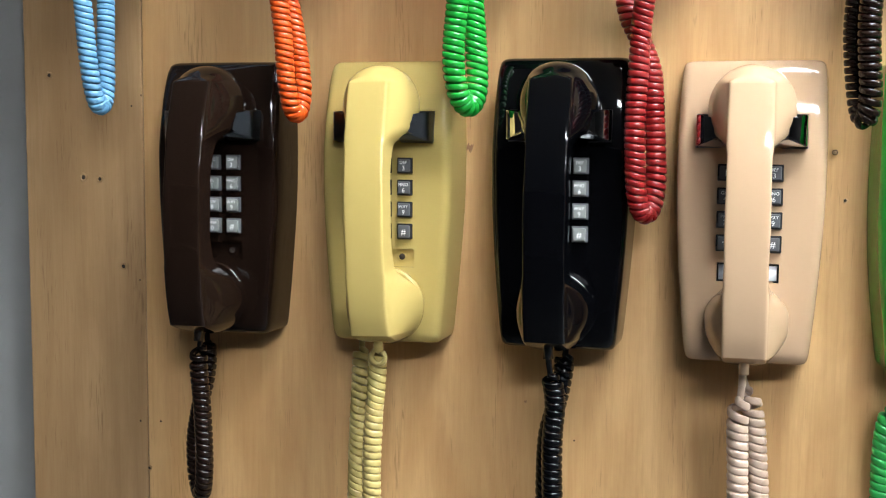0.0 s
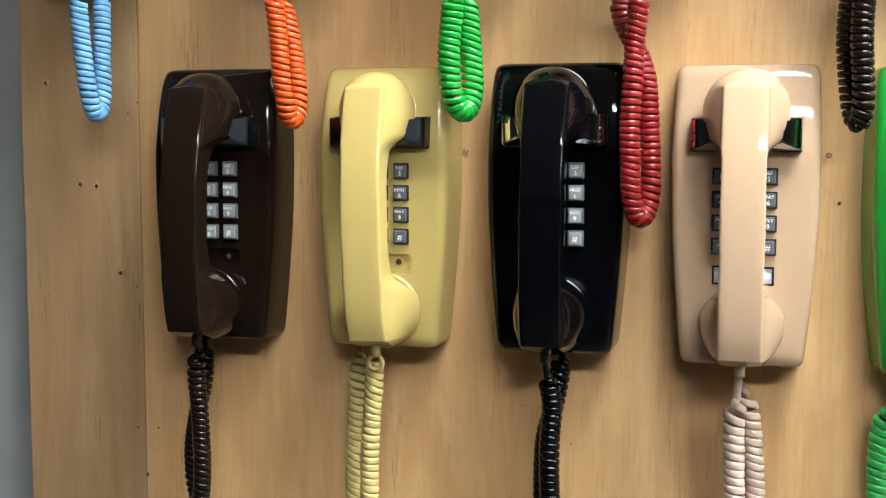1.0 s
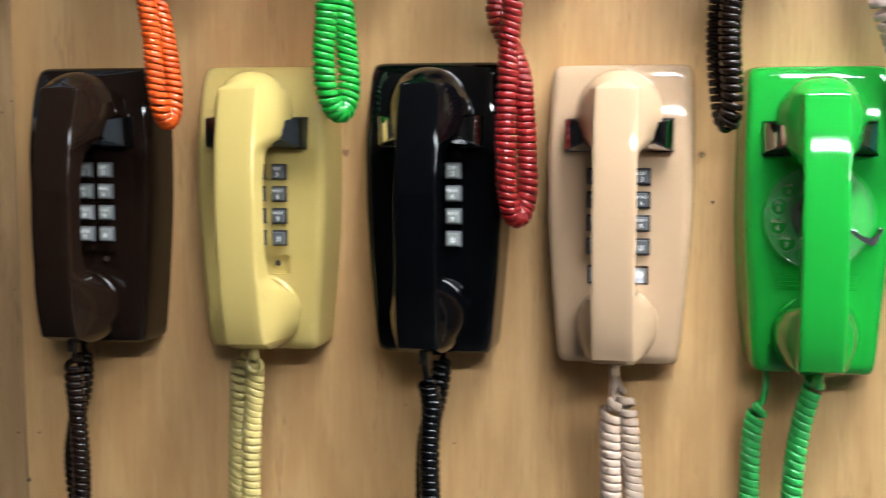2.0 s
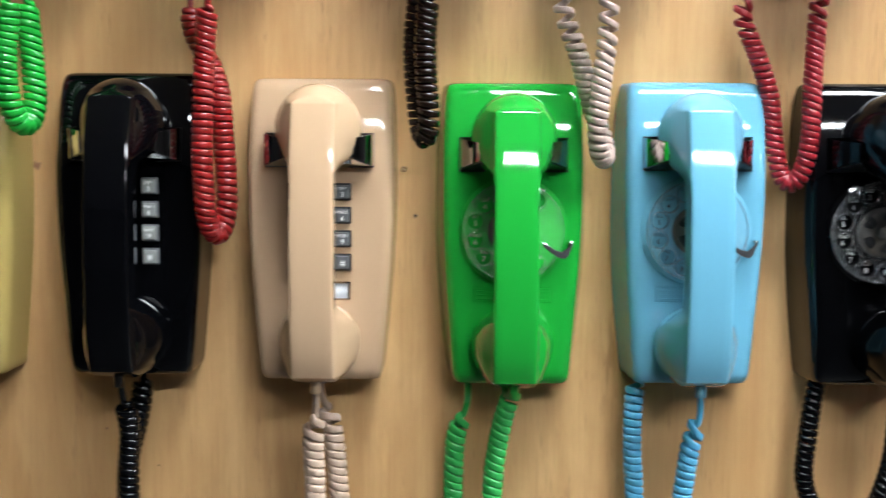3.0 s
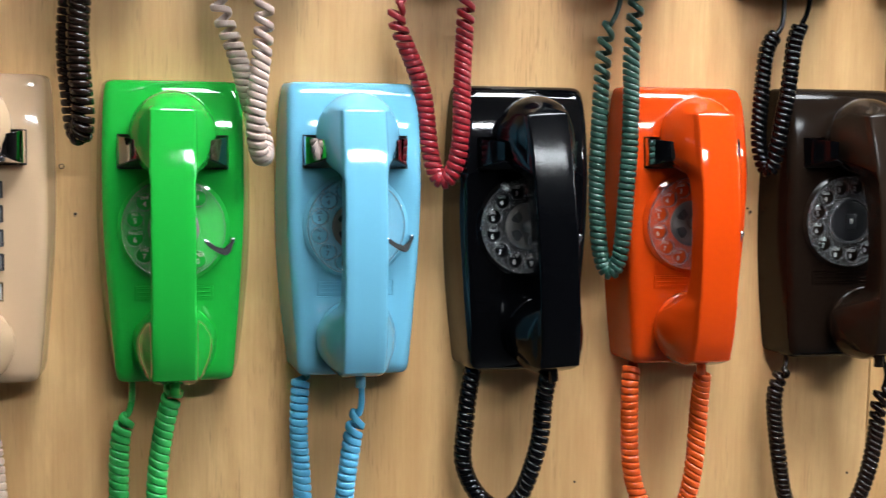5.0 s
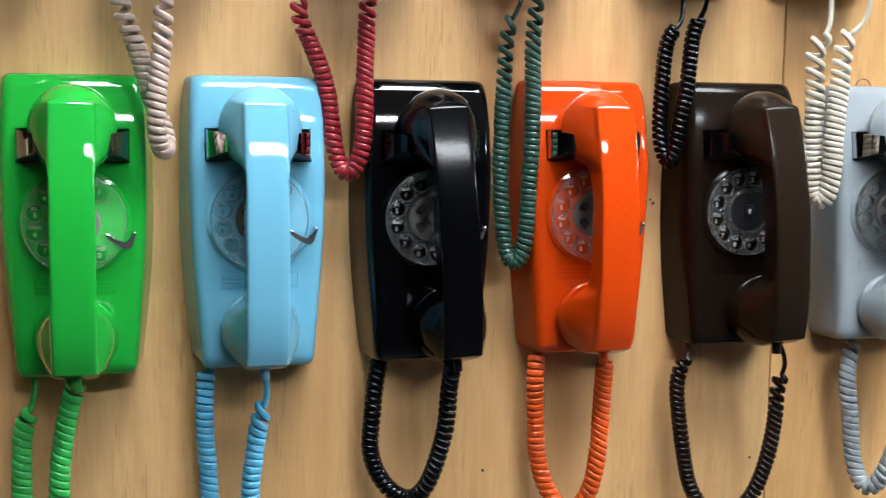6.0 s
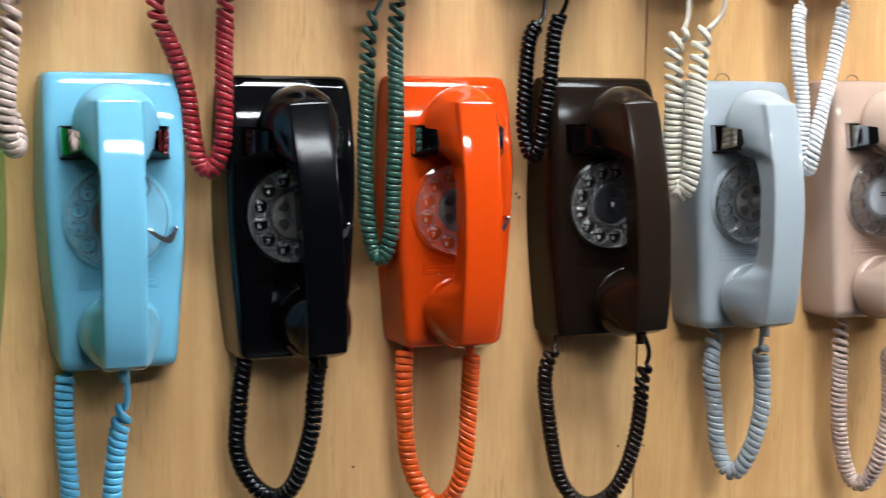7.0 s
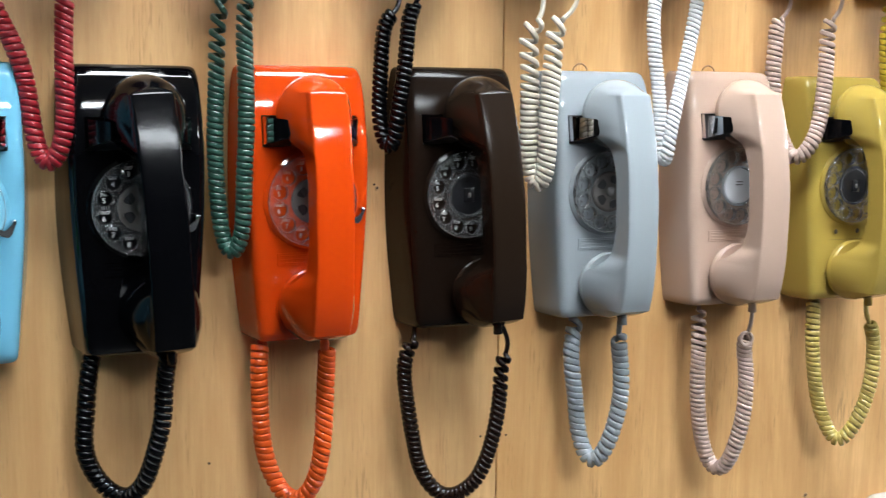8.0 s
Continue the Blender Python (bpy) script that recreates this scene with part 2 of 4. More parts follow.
slab("ceiling", -5.12, 8.62, -8.62, 0.14, 2.7, 2.8, M["ceiling"], label="off-white tiled ceiling", category="ceiling")

EDGE, SEAM_A, SEAM_B = -0.6375, -0.5205, 0.7337
slab("board_panel", EDGE, SEAM_A - 0.0005, 0, 0.018, 0.55, 2.35, M["board_a"], 0.0012, "narrow pale maple board panel on the wall", "panel")
slab("board_panel", SEAM_A + 0.0005, SEAM_B - 0.0006, 0, 0.018, 0.55, 2.35, M["board_b"], 0.0008, "wide pale maple board panel on the wall", "panel")
slab("board_panel", SEAM_B + 0.0006, 2.0, 0, 0.018, 0.55, 2.35, M["board_c"], 0.0008, "wide warm maple board panel on the wall", "panel")


def ceiling_light(x, y, L, Wd, glow):
    root = new("ceiling_light")
    root.matrix_basis = pose(x, y, 2.7)
    tagged(root, "lit fluorescent ceiling light with a white metal frame", "ceiling light", "ceiling lights")
    for name, b in (("frame", (-L - 0.03, L + 0.03, -Wd - 0.03, -Wd)), ("frame", (-L - 0.03, L + 0.03, Wd, Wd + 0.03)), ("frame", (-L - 0.03, -L, -Wd, Wd)), ("frame", (L, L + 0.03, -Wd, Wd))):
        part(name, block(*b, -0.05, 0, 0.003), M["lamp_frame"], root)
    part("diffuser", block(-L, L, -Wd, Wd, -0.04, -0.004), M[glow], root, "glowing white diffuser")


for x, y, half, deep, glow in ((0.70, -0.62, 0.61, 0.22, "tube_dim"), (0.81, -2.50, 0.64, 0.13, "tube"), (4.60, -1.20, 0.64, 0.16, "tube_strong"),
                               (6.40, -1.20, 0.64, 0.16, "tube_strong"), (4.60, -3.00, 0.64, 0.16, "tube")):
    ceiling_light(x, y, half, deep, glow)


# ---- telephones ----
# how deep the front stands, and half its width at the front and at the wall, by height
FRONT = [(0.1075, 0.0211), (0.1070, 0.0237), (0.1058, 0.0260), (0.1040, 0.0281), (0.1000, 0.0307), (0.0950, 0.0330), (0.0850, 0.0362), (0.0735, 0.0390),
         (0.0600, 0.0415), (0.0500, 0.0429), (0.0400, 0.0439), (0.0300, 0.0444), (0.0150, 0.0445), (-0.0600, 0.0445), (-0.0950, 0.0444), (-0.1080, 0.0436),
         (-0.1120, 0.0422), (-0.1142, 0.0400), (-0.1152, 0.0370), (-0.1155, 0.0340)]
# half widths (touch, rotary) at the front crease and at the wall, by height
WIDE_FRONT = {
    "touch": [(0.1075, 0.0452), (0.1070, 0.0474), (0.1058, 0.0490), (0.1030, 0.0502), (0.0930, 0.0511), (0.0670, 0.0522), (0.0420, 0.0527), (0.0200, 0.0527), (0.0000, 0.0525), (-0.0240, 0.0515), (-0.0470, 0.0501),
              (-0.0700, 0.0484), (-0.0940, 0.0462), (-0.1080, 0.0447), (-0.1125, 0.0436), (-0.1148, 0.0420), (-0.1155, 0.0400)],
    "rotary": [(0.1075, 0.0430), (0.1070, 0.0452), (0.1058, 0.0468), (0.1030, 0.0481), (0.0940, 0.0492), (0.0770, 0.0499), (0.0550, 0.0502), (0.0340, 0.0502), (0.0120, 0.0499), (-0.0100, 0.0491), (-0.0320, 0.0478),
               (-0.0540, 0.0463), (-0.0760, 0.0447), (-0.1000, 0.0430), (-0.1080, 0.0424), (-0.1125, 0.0415), (-0.1148, 0.0400), (-0.1155, 0.0382)],
}
WIDE_BACK = {
    "touch": [(0.1075, 0.0472), (0.1070, 0.0494), (0.1058, 0.0511), (0.1030, 0.0524), (0.0930, 0.0536), (0.0670, 0.0547), (0.0420, 0.0551), (0.0200, 0.0550), (0.0000, 0.0545), (-0.0240, 0.0532), (-0.0470, 0.0515),
              (-0.0700, 0.0496), (-0.0940, 0.0473), (-0.1080, 0.0458), (-0.1125, 0.0448), (-0.1148, 0.0432), (-0.1155, 0.0414)],
    "rotary": [(0.1075, 0.0470), (0.1070, 0.0492), (0.1058, 0.0508), (0.1030, 0.0522), (0.0940, 0.0537), (0.0770, 0.0552), (0.0550, 0.0562), (0.0340, 0.0568), (0.0120, 0.0570), (-0.0100, 0.0567), (-0.0320, 0.0557),
               (-0.0540, 0.0540), (-0.0760, 0.0518), (-0.1000, 0.0489), (-0.1080, 0.0479), (-0.1125, 0.0469), (-0.1148, 0.0453), (-0.1155, 0.0435)],
}


CARD = {"open": (0.0245, -0.0545, -0.0400, 0.0030), "white": (0.0222, -0.0545, -0.0405, 0.0016), "blank": (0.0290, -0.0535, -0.0415, 0.0008)}


@lru_cache(None)
def housing_mesh(kind, card, hooked):
    """Moulded shell, with its hook slots and card recess cut in."""
    soft = 0.0075
    wide_front, wide_back = WIDE_FRONT[kind], WIDE_BACK[kind]
    rings = []
    heights = [k[0] for k in FRONT[:5]] + [lerp(0.0985, -0.1060, k / 46) for k in range(47)] + [k[0] for k in FRONT[-5:]]
    for z in heights:
        d, wf, wb = eased(z, FRONT), eased(z, wide_front), eased(z, wide_back)
        half = [(wb, 0.0), (lerp(wb, wf, 0.25), -d * 0.25), (lerp(wb, wf, 0.55), -d * 0.55)]
        crown = 0.0024 * min(1.0, max(0.0, (z - 0.036) / 0.026))

        def face(x):
            return -d - 0.0003 * (1 - x / wf) - crown * (0.5 - (x / wf) ** 2)

        s, f = Vector((lerp(wb, wf, 1 - soft / d), -d + soft + crown / 2)), Vector((wf - soft, face(wf - soft)))
        c = Vector((wf, face(wf)))
        for k in range(7):
            t = k / 6
            half.append(tuple(s * (1 - t) ** 2 + c * 2 * t * (1 - t) + f * t * t))
        half += [(wf * k, face(wf * k)) for k in (0.72, 0.58, 0.44, 0.30, 0.15)]
        rings.append([(x, y, z) for x, y in half] + [(-x, y, z) for x, y in half[::-1]])
    shell = part("housing", loft(rings), M["dark"], None)
    cuts = []
    if hooked:
        x0, x1, z0, z1 = SLOT
        cuts += [(x0, x1, -0.06, -0.0340, z0, z1), (-x1, -x0, -0.06, -0.0340, z0, z1)]
    if card:
        w, z0, z1, deep = CARD[card]
        cuts.append((-w, w, -0.06, -0.0445 + deep, z0, z1))
    tools = [part("cutter", block(*c), M["dark"], None, smooth=False) for c in cuts]
    for tool in tools:
        cut = shell.modifiers.new("cut", "BOOLEAN")
        cut.operation, cut.solver, cut.object = "DIFFERENCE", "EXACT", tool
    bpy.context.view_layer.update()
    mesh = bpy.data.meshes.new_from_object(shell.evaluated_get(bpy.context.evaluated_depsgraph_get()))
    for ob in [shell] + tools:
        bpy.data.objects.remove(ob)
    mesh.name = "housing"
    mesh.materials.clear()
    return mesh


def housing(mat, parent, kind, card, hooked):
    mesh = housing_mesh(kind, card, hooked).copy()
    for f in mesh.polygons:
        f.use_smooth = True
        f.material_index = 0
    return sharpen(mesh_object("housing", mesh, mat, parent), 40)


# z and depth of the flat front strip of a handset
STRIP = [(z, 0.1056 - 1.69 * (z + 0.02) ** 2) for z in (0.0885, 0.0856, 0.0820, 0.0750, 0.0670, 0.0590, 0.0450, 0.0300, 0.0150, 0.0)]
STRIP += [(-0.0200, 0.1056), (-0.0400, 0.1053), (-0.0600, 0.1043), (-0.0750, 0.1028), (-0.0900, 0.1002), (-0.1020, 0.0966)]
EAR, MOUTH = (0.0692, 0.0306), (-0.0842, 0.0299)
EAR_TOUCH = (0.0722, 0.0306)
SEAT = 0.0552


def handset_ring(z, ear, strip):
    """Cross-section of the handset at height z: flat strip, sloping flanks, rounded back."""
    top, low = ear[0] + ear[1], MOUTH[0] - MOUTH[1]
    if z > strip[0][0]:
        e = (z - strip[0][0]) / (top - strip[0][0])
        d = SEAT + (strip[0][1] - SEAT) * (0.70 * math.sqrt(max(0, 1 - e * e)) + 0.30 * (1 - e))
    elif z < strip[-1][0]:
        e = (strip[-1][0] - z) / (strip[-1][0] - low)
        d = SEAT + (strip[-1][1] - SEAT) * (0.30 * math.sqrt(max(0, 1 - e * e)) + 0.70 * (1 - e))
    else:
        d = eased(z, strip)
    zc, r = ear if z > 0 else MOUTH
    inward = zc - z if z > 0 else z - zc
    circle = math.sqrt(max(0.0, r * r - inward * inward))
    w, back = 0.0156, d - 0.0200
    if inward < 0.0:
        w, back = max(circle, 0.0015), SEAT
    elif inward < 0.062:
        k = 0.0080      # soft meeting of cup and handle
        w = 0.5 * (circle + 0.0143 + math.sqrt((circle - 0.0143) ** 2 + k * k * min(1, inward / 0.01)))
        e = max(0.0, (inward - 0.52 * r) / (0.058 - 0.52 * r))
        back = lerp(SEAT, d - 0.0200, math.sqrt(max(0, 1 - (1 - min(1, e)) ** 2)))
    a = 0.0151 + 0.0006 * max(0.0, 1 - ((z - 0.01) / 0.10) ** 2)
    a = min(a, w * (0.985 if inward >= 0 else 0.80))
    half = [(0.0, -d), (a * 0.55, -d), (a - 0.0020, -d), (a - 0.0009, -d + 0.00025), (a - 0.0002, -d + 0.0008)]
    # a short side wall, then the round of the cup
    bulge = min(1.0, max(0.0, (w - a) / 0.010))
    wall = max(0.0014, min(0.0045 * bulge, (d - back) * 0.3))
    half.append((a + 0.0006 * bulge, -d + max(0.0013, wall * 0.6)))
    n, round_ = 10, 0.26 if z > 0 else 0.42
    for k in range(n + 1):
        t = k / n
        ph = t * math.pi / 2
        x = a + 0.0008 * bulge + (w - a - 0.0008 * bulge) * (round_ * math.sin(ph) + (1 - round_) * t)
        y = -d + wall + 0.0004 + (d - wall - 0.0004 - back) * (round_ * (1 - math.cos(ph)) + (1 - round_) * t)
        half.append((x, y))
    over = (z - strip[0][0]) / (top - strip[0][0])
    if over > 0:        # above the strip the front turns into a plain dome
        m = min(1.0, over / 0.42)
        m = m * m * (3 - 2 * m)
        k = len(half) - 1
        for i in range(k + 1):
            ph = math.pi / 2 * (i / k)
            half[i] = (lerp(half[i][0], w * math.sin(ph) ** 1.15, m), lerp(half[i][1], -back - (d - back) * math.cos(ph) ** 1.15, m))
    half += [(w * 0.93, -back + 0.0006), (w * 0.55, -back + 0.0010), (0.0, -back + 0.0012)]
    return [(x, y, z) for x, y in half] + [(-x, y, z) for x, y in half[-2:0:-1]]


def handset(mat, parent, swing=0.0, shift=0.0, touch=True):
    root = new("handset")
    root.parent = parent
    root.matrix_basis = pose(shift, 0, 0.072) @ pose(0, 0, 0, 0, swing) @ pose(0, 0, -0.072)
    ear, strip = (EAR_TOUCH, STRIP) if touch else (EAR, STRIP[1:])
    crease = strip[0][0]
    top, low = ear[0] + ear[1] - 0.0002, MOUTH[0] - MOUTH[1] + 0.0002
    zs = [lerp(crease, top, 1 - (k / 18) ** 1.6) for k in range(18)] + [crease + 0.00005, crease - 0.0002]
    zs += [lerp(crease - 0.0008, -0.1014, k / 62) for k in range(63)]
    zs += [-0.1018, -0.1022, low + 0.0068, low + 0.0048, low + 0.0030, low + 0.0015, low + 0.0006, low]
    ob = part("handle", loft([handset_ring(z, ear, strip) for z in zs]), mat, root)
    sharpen(ob, 34, crease + 0.0010)
    for name, (zc, r) in (("earpiece_cap", ear), ("mouthpiece_cap", MOUTH)):
        cap = part(name, lathe([(r * 0.80, -0.0452), (r * 0.93, -0.0462), (r * 0.985, -0.0485), (r + 0.0003, -0.0515), (r + 0.0003, -0.0545), (r - 0.0007, -0.0551), (r - 0.0010, -0.0560)]), mat, root, "", pose(0, 0, zc))
        sharpen(cap, 50)
    part("strain_relief", lathe([(0.0040, -0.004), (0.0036, 0.006), (0.0030, 0.012)], 16), mat, root, "", pose(0, -0.077, -0.1125, 90))
    return root


SLOT = (0.0212, 0.0397, 0.0430, 0.0680)     # x0, x1, z0, z1 of the slot that a cradle hook comes out of


def plate(outer, inner):
    """Solid sheet between two equal outlines."""
    bm = bmesh.new()
    a, b = [bm.verts.new(p) for p in outer], [bm.verts.new(p) for p in inner]
    k = len(a)
    bm.faces.new(a)
    bm.faces.new(b[::-1])
    for i in range(k):
        bm.faces.new((a[i], b[i], b[(i + 1) % k], a[(i + 1) % k]))
    bmesh.ops.recalc_face_normals(bm, faces=bm.faces[:])
    return bm


def hook(side, parent, finish, touch):
    """Cradle hook: a tapered sheet that leaves its dark slot, bends over to the handset, and has a floor below."""
    x0, x1, z0, z1 = SLOT
    # added lining, open to the room, its dark colour stands in for slot shade
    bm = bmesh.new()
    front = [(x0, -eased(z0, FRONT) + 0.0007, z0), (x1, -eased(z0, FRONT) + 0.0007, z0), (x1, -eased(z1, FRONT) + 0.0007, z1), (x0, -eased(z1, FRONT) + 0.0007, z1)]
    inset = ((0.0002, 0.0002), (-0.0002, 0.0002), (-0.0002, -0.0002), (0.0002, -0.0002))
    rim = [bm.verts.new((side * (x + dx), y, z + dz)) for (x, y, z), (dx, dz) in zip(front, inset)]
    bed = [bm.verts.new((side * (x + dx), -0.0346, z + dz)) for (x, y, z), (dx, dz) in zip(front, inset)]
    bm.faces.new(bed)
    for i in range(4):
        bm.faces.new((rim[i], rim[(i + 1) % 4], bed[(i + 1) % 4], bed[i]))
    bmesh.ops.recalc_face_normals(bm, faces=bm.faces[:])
    part("slot_shade_lining", bm, M["dark"], parent, smooth=False)
    rows = [(0.0394, -0.0350, 0.0436, 0.0676), (0.0386, -0.0495, 0.0456, 0.0668), (0.0378, -0.0517, 0.0462, 0.0665), (0.0366, -0.0537, 0.0468, 0.0662), (0.0343, -0.0582, 0.0480, 0.0660), (0.0316, -0.0625, 0.0493, 0.0656), (0.0286, -0.0664, 0.0506, 0.0652), (0.0252, -0.0698, 0.0518, 0.0647)]
    back = [(0.0380, -0.0350), (0.0373, -0.0492), (0.0368, -0.0510), (0.0357, -0.0529), (0.0333, -0.0575), (0.0306, -0.0618), (0.0277, -0.0656), (0.0243, -0.0690)]
    low = [(0.0384, -0.0380, 0.0433), (0.0372, -0.0520, 0.0458), (0.0256, -0.0680, 0.0504), (0.0150, -0.0600, 0.0470), (0.0135, -0.0440, 0.0433)]
    if touch:       # flatter hooks that face the room
        rows = [(0.0394, -0.0350, 0.0436, 0.0676), (0.0390, -0.0536, 0.0446, 0.0672), (0.0386, -0.0553, 0.0449, 0.0671), (0.0376, -0.0568, 0.0453, 0.0670), (0.0345, -0.0592, 0.0468, 0.0665),
                (0.0312, -0.0612, 0.0484, 0.0658), (0.0281, -0.0628, 0.0501, 0.0652), (0.0250, -0.0640, 0.0518, 0.0647)]
        back = [(0.0380, -0.0350), (0.0378, -0.0530), (0.0376, -0.0543), (0.0369, -0.0556), (0.0340, -0.0580), (0.0308, -0.0600), (0.0278, -0.0616), (0.0248, -0.0628)]
        low[1], low[2] = (0.0376, -0.0550, 0.0446), (0.0256, -0.0626, 0.0498)
    bm = bmesh.new()
    grid = [[bm.verts.new((side * x, y, z)) for x, y, z in ((a, b, lo), (a, b, hi), (p, q, hi), (p, q, lo))] for (a, b, lo, hi), (p, q) in zip(rows, back)]
    for u, v in zip(grid, grid[1:]):
        for i in range(4):
            bm.faces.new((u[i], u[(i + 1) % 4], v[(i + 1) % 4], v[i]))
    bm.faces.new(grid[0][::-1])
    bm.faces.new(grid[-1])
    bmesh.ops.recalc_face_normals(bm, faces=bm.faces[:])
    bmesh.ops.bevel(bm, geom=[e for e in bm.edges if e.calc_face_angle(0) > 0.9], offset=0.0004, segments=2, affect="EDGES")
    arm = part("cradle_hook", bm, M["black_worn" if finish == "black" else finish], parent, {"black": "black plastic hook", "chrome": "shiny chrome hook", "steel": "dark steel hook"}[finish])
    sharpen(arm, 24)
    # rotary floors take the slot's shade colour instead of the hook finish
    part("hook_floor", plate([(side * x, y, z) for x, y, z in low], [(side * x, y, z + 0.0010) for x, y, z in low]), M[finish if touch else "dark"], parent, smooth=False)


KEY_TEXT = [("1", ""), ("2", "ABC"), ("3", "DEF"), ("4", "GHI"), ("5", "JKL"), ("6", "MNO"), ("7", "PRS"), ("8", "TUV"), ("9", "WXY"), ("*", ""), ("0", "OPER"), ("#", "")]


@lru_cache(None)
def key_mesh(kind, mat):
    if kind == "base":
        bm = block(-0.0062, 0.0062, -0.0025, 0.0, -0.0062, 0.0062, 0.0007)
    else:
        bm = block(-0.0048, 0.0048, -0.0052, -0.0020, -0.0050, 0.0050, 0.0008)
    mesh = bpy.data.meshes.new("key_" + kind)
    bm.to_mesh(mesh)
    bm.free()
    mesh.materials.append(M[mat])
    return mesh


def keypad(parent, cap):
    for i, (num, abc) in enumerate(KEY_TEXT):
        x, z = (i % 3 - 1) * 0.0171, 0.0255 - (i // 3) * 0.0172
        key = mesh_object("key", key_mesh("base", "key_base" if cap == "key" else "key"), None, parent, "", pose(x, -0.0441, z))
        mesh_object("key_cap", key_mesh("cap", cap), None, key)
        if abc:
            mesh_object("letters", inked(abc, 0.0034, "ink_white"), None, key, "", pose(-0.0004, -0.00528, 0.0023))
            mesh_object("digit", inked(num, 0.0052, "ink_white"), None, key, "", pose(-0.0002, -0.00528, -0.0021))
        else:
            mesh_object("digit", inked(num, 0.0066, "ink_white"), None, key, "", pose(0, -0.00528, -0.0004))


HOLES = [52 + 28.3 * k for k in range(10)]
DIAL_TEXT = [("1", ""), ("2", "ABC"), ("3", "DEF"), ("4", "GHI"), ("5", "JKL"), ("6", "MNO"), ("7", "PRS"), ("8", "TUV"), ("9", "WXY"), ("0", "OPER")]


@lru_cache(None)
def wheel_mesh():
    """Clear finger wheel with ten round holes."""
    bm = bmesh.new()
    edges = []

    def ring(cx, cz, r, n):
        vs = [bm.verts.new((cx + r * math.cos(2 * math.pi * i / n), 0, cz + r * math.sin(2 * math.pi * i / n))) for i in range(n)]
        edges.extend(bm.edges.new((vs[i], vs[(i + 1) % n])) for i in range(n))

    ring(0, 0, 0.0372, 64)
    ring(0, 0, 0.0165, 40)
    for a in HOLES:
        ring(0.0283 * math.cos(radians(a)), 0.0283 * math.sin(radians(a)), 0.0056, 24)
    bmesh.ops.triangle_fill(bm, use_beauty=True, edges=edges)
    bmesh.ops.recalc_face_normals(bm, faces=bm.faces[:])
    out = bmesh.ops.extrude_face_region(bm, geom=bm.faces[:])
    bmesh.ops.translate(bm, verts=[v for v in out["geom"] if isinstance(v, bmesh.types.BMVert)], vec=(0, -0.0040, 0))
    bmesh.ops.recalc_face_normals(bm, faces=bm.faces[:])
    rim = [e for e in bm.edges if e.calc_face_angle(0) > 1.0]
    bmesh.ops.bevel(bm, geom=rim, offset=0.0012, segments=4, affect="EDGES")
    mesh = bpy.data.meshes.new("finger_wheel")
    bm.to_mesh(mesh)
    bm.free()
    mesh.materials.append(M["clear"])
    return mesh


@lru_cache(None)
def collar_mesh(radius, steps):
    """Rounded lip of clear plastic."""
    bm = lathe([(radius + 0.0013, -0.0037), (radius + 0.0012, -0.0046), (radius + 0.0009, -0.0050), (radius + 0.0005, -0.0050), (radius + 0.0002, -0.0046), (radius + 0.0001, -0.0037), (radius + 0.0013, -0.0037)], steps, False)
    mesh = bpy.data.meshes.new("collar")
    bm.to_mesh(mesh)
    bm.free()
    for f in mesh.polygons:
        f.use_smooth = True
    mesh.materials.append(M["clear"])
    return mesh


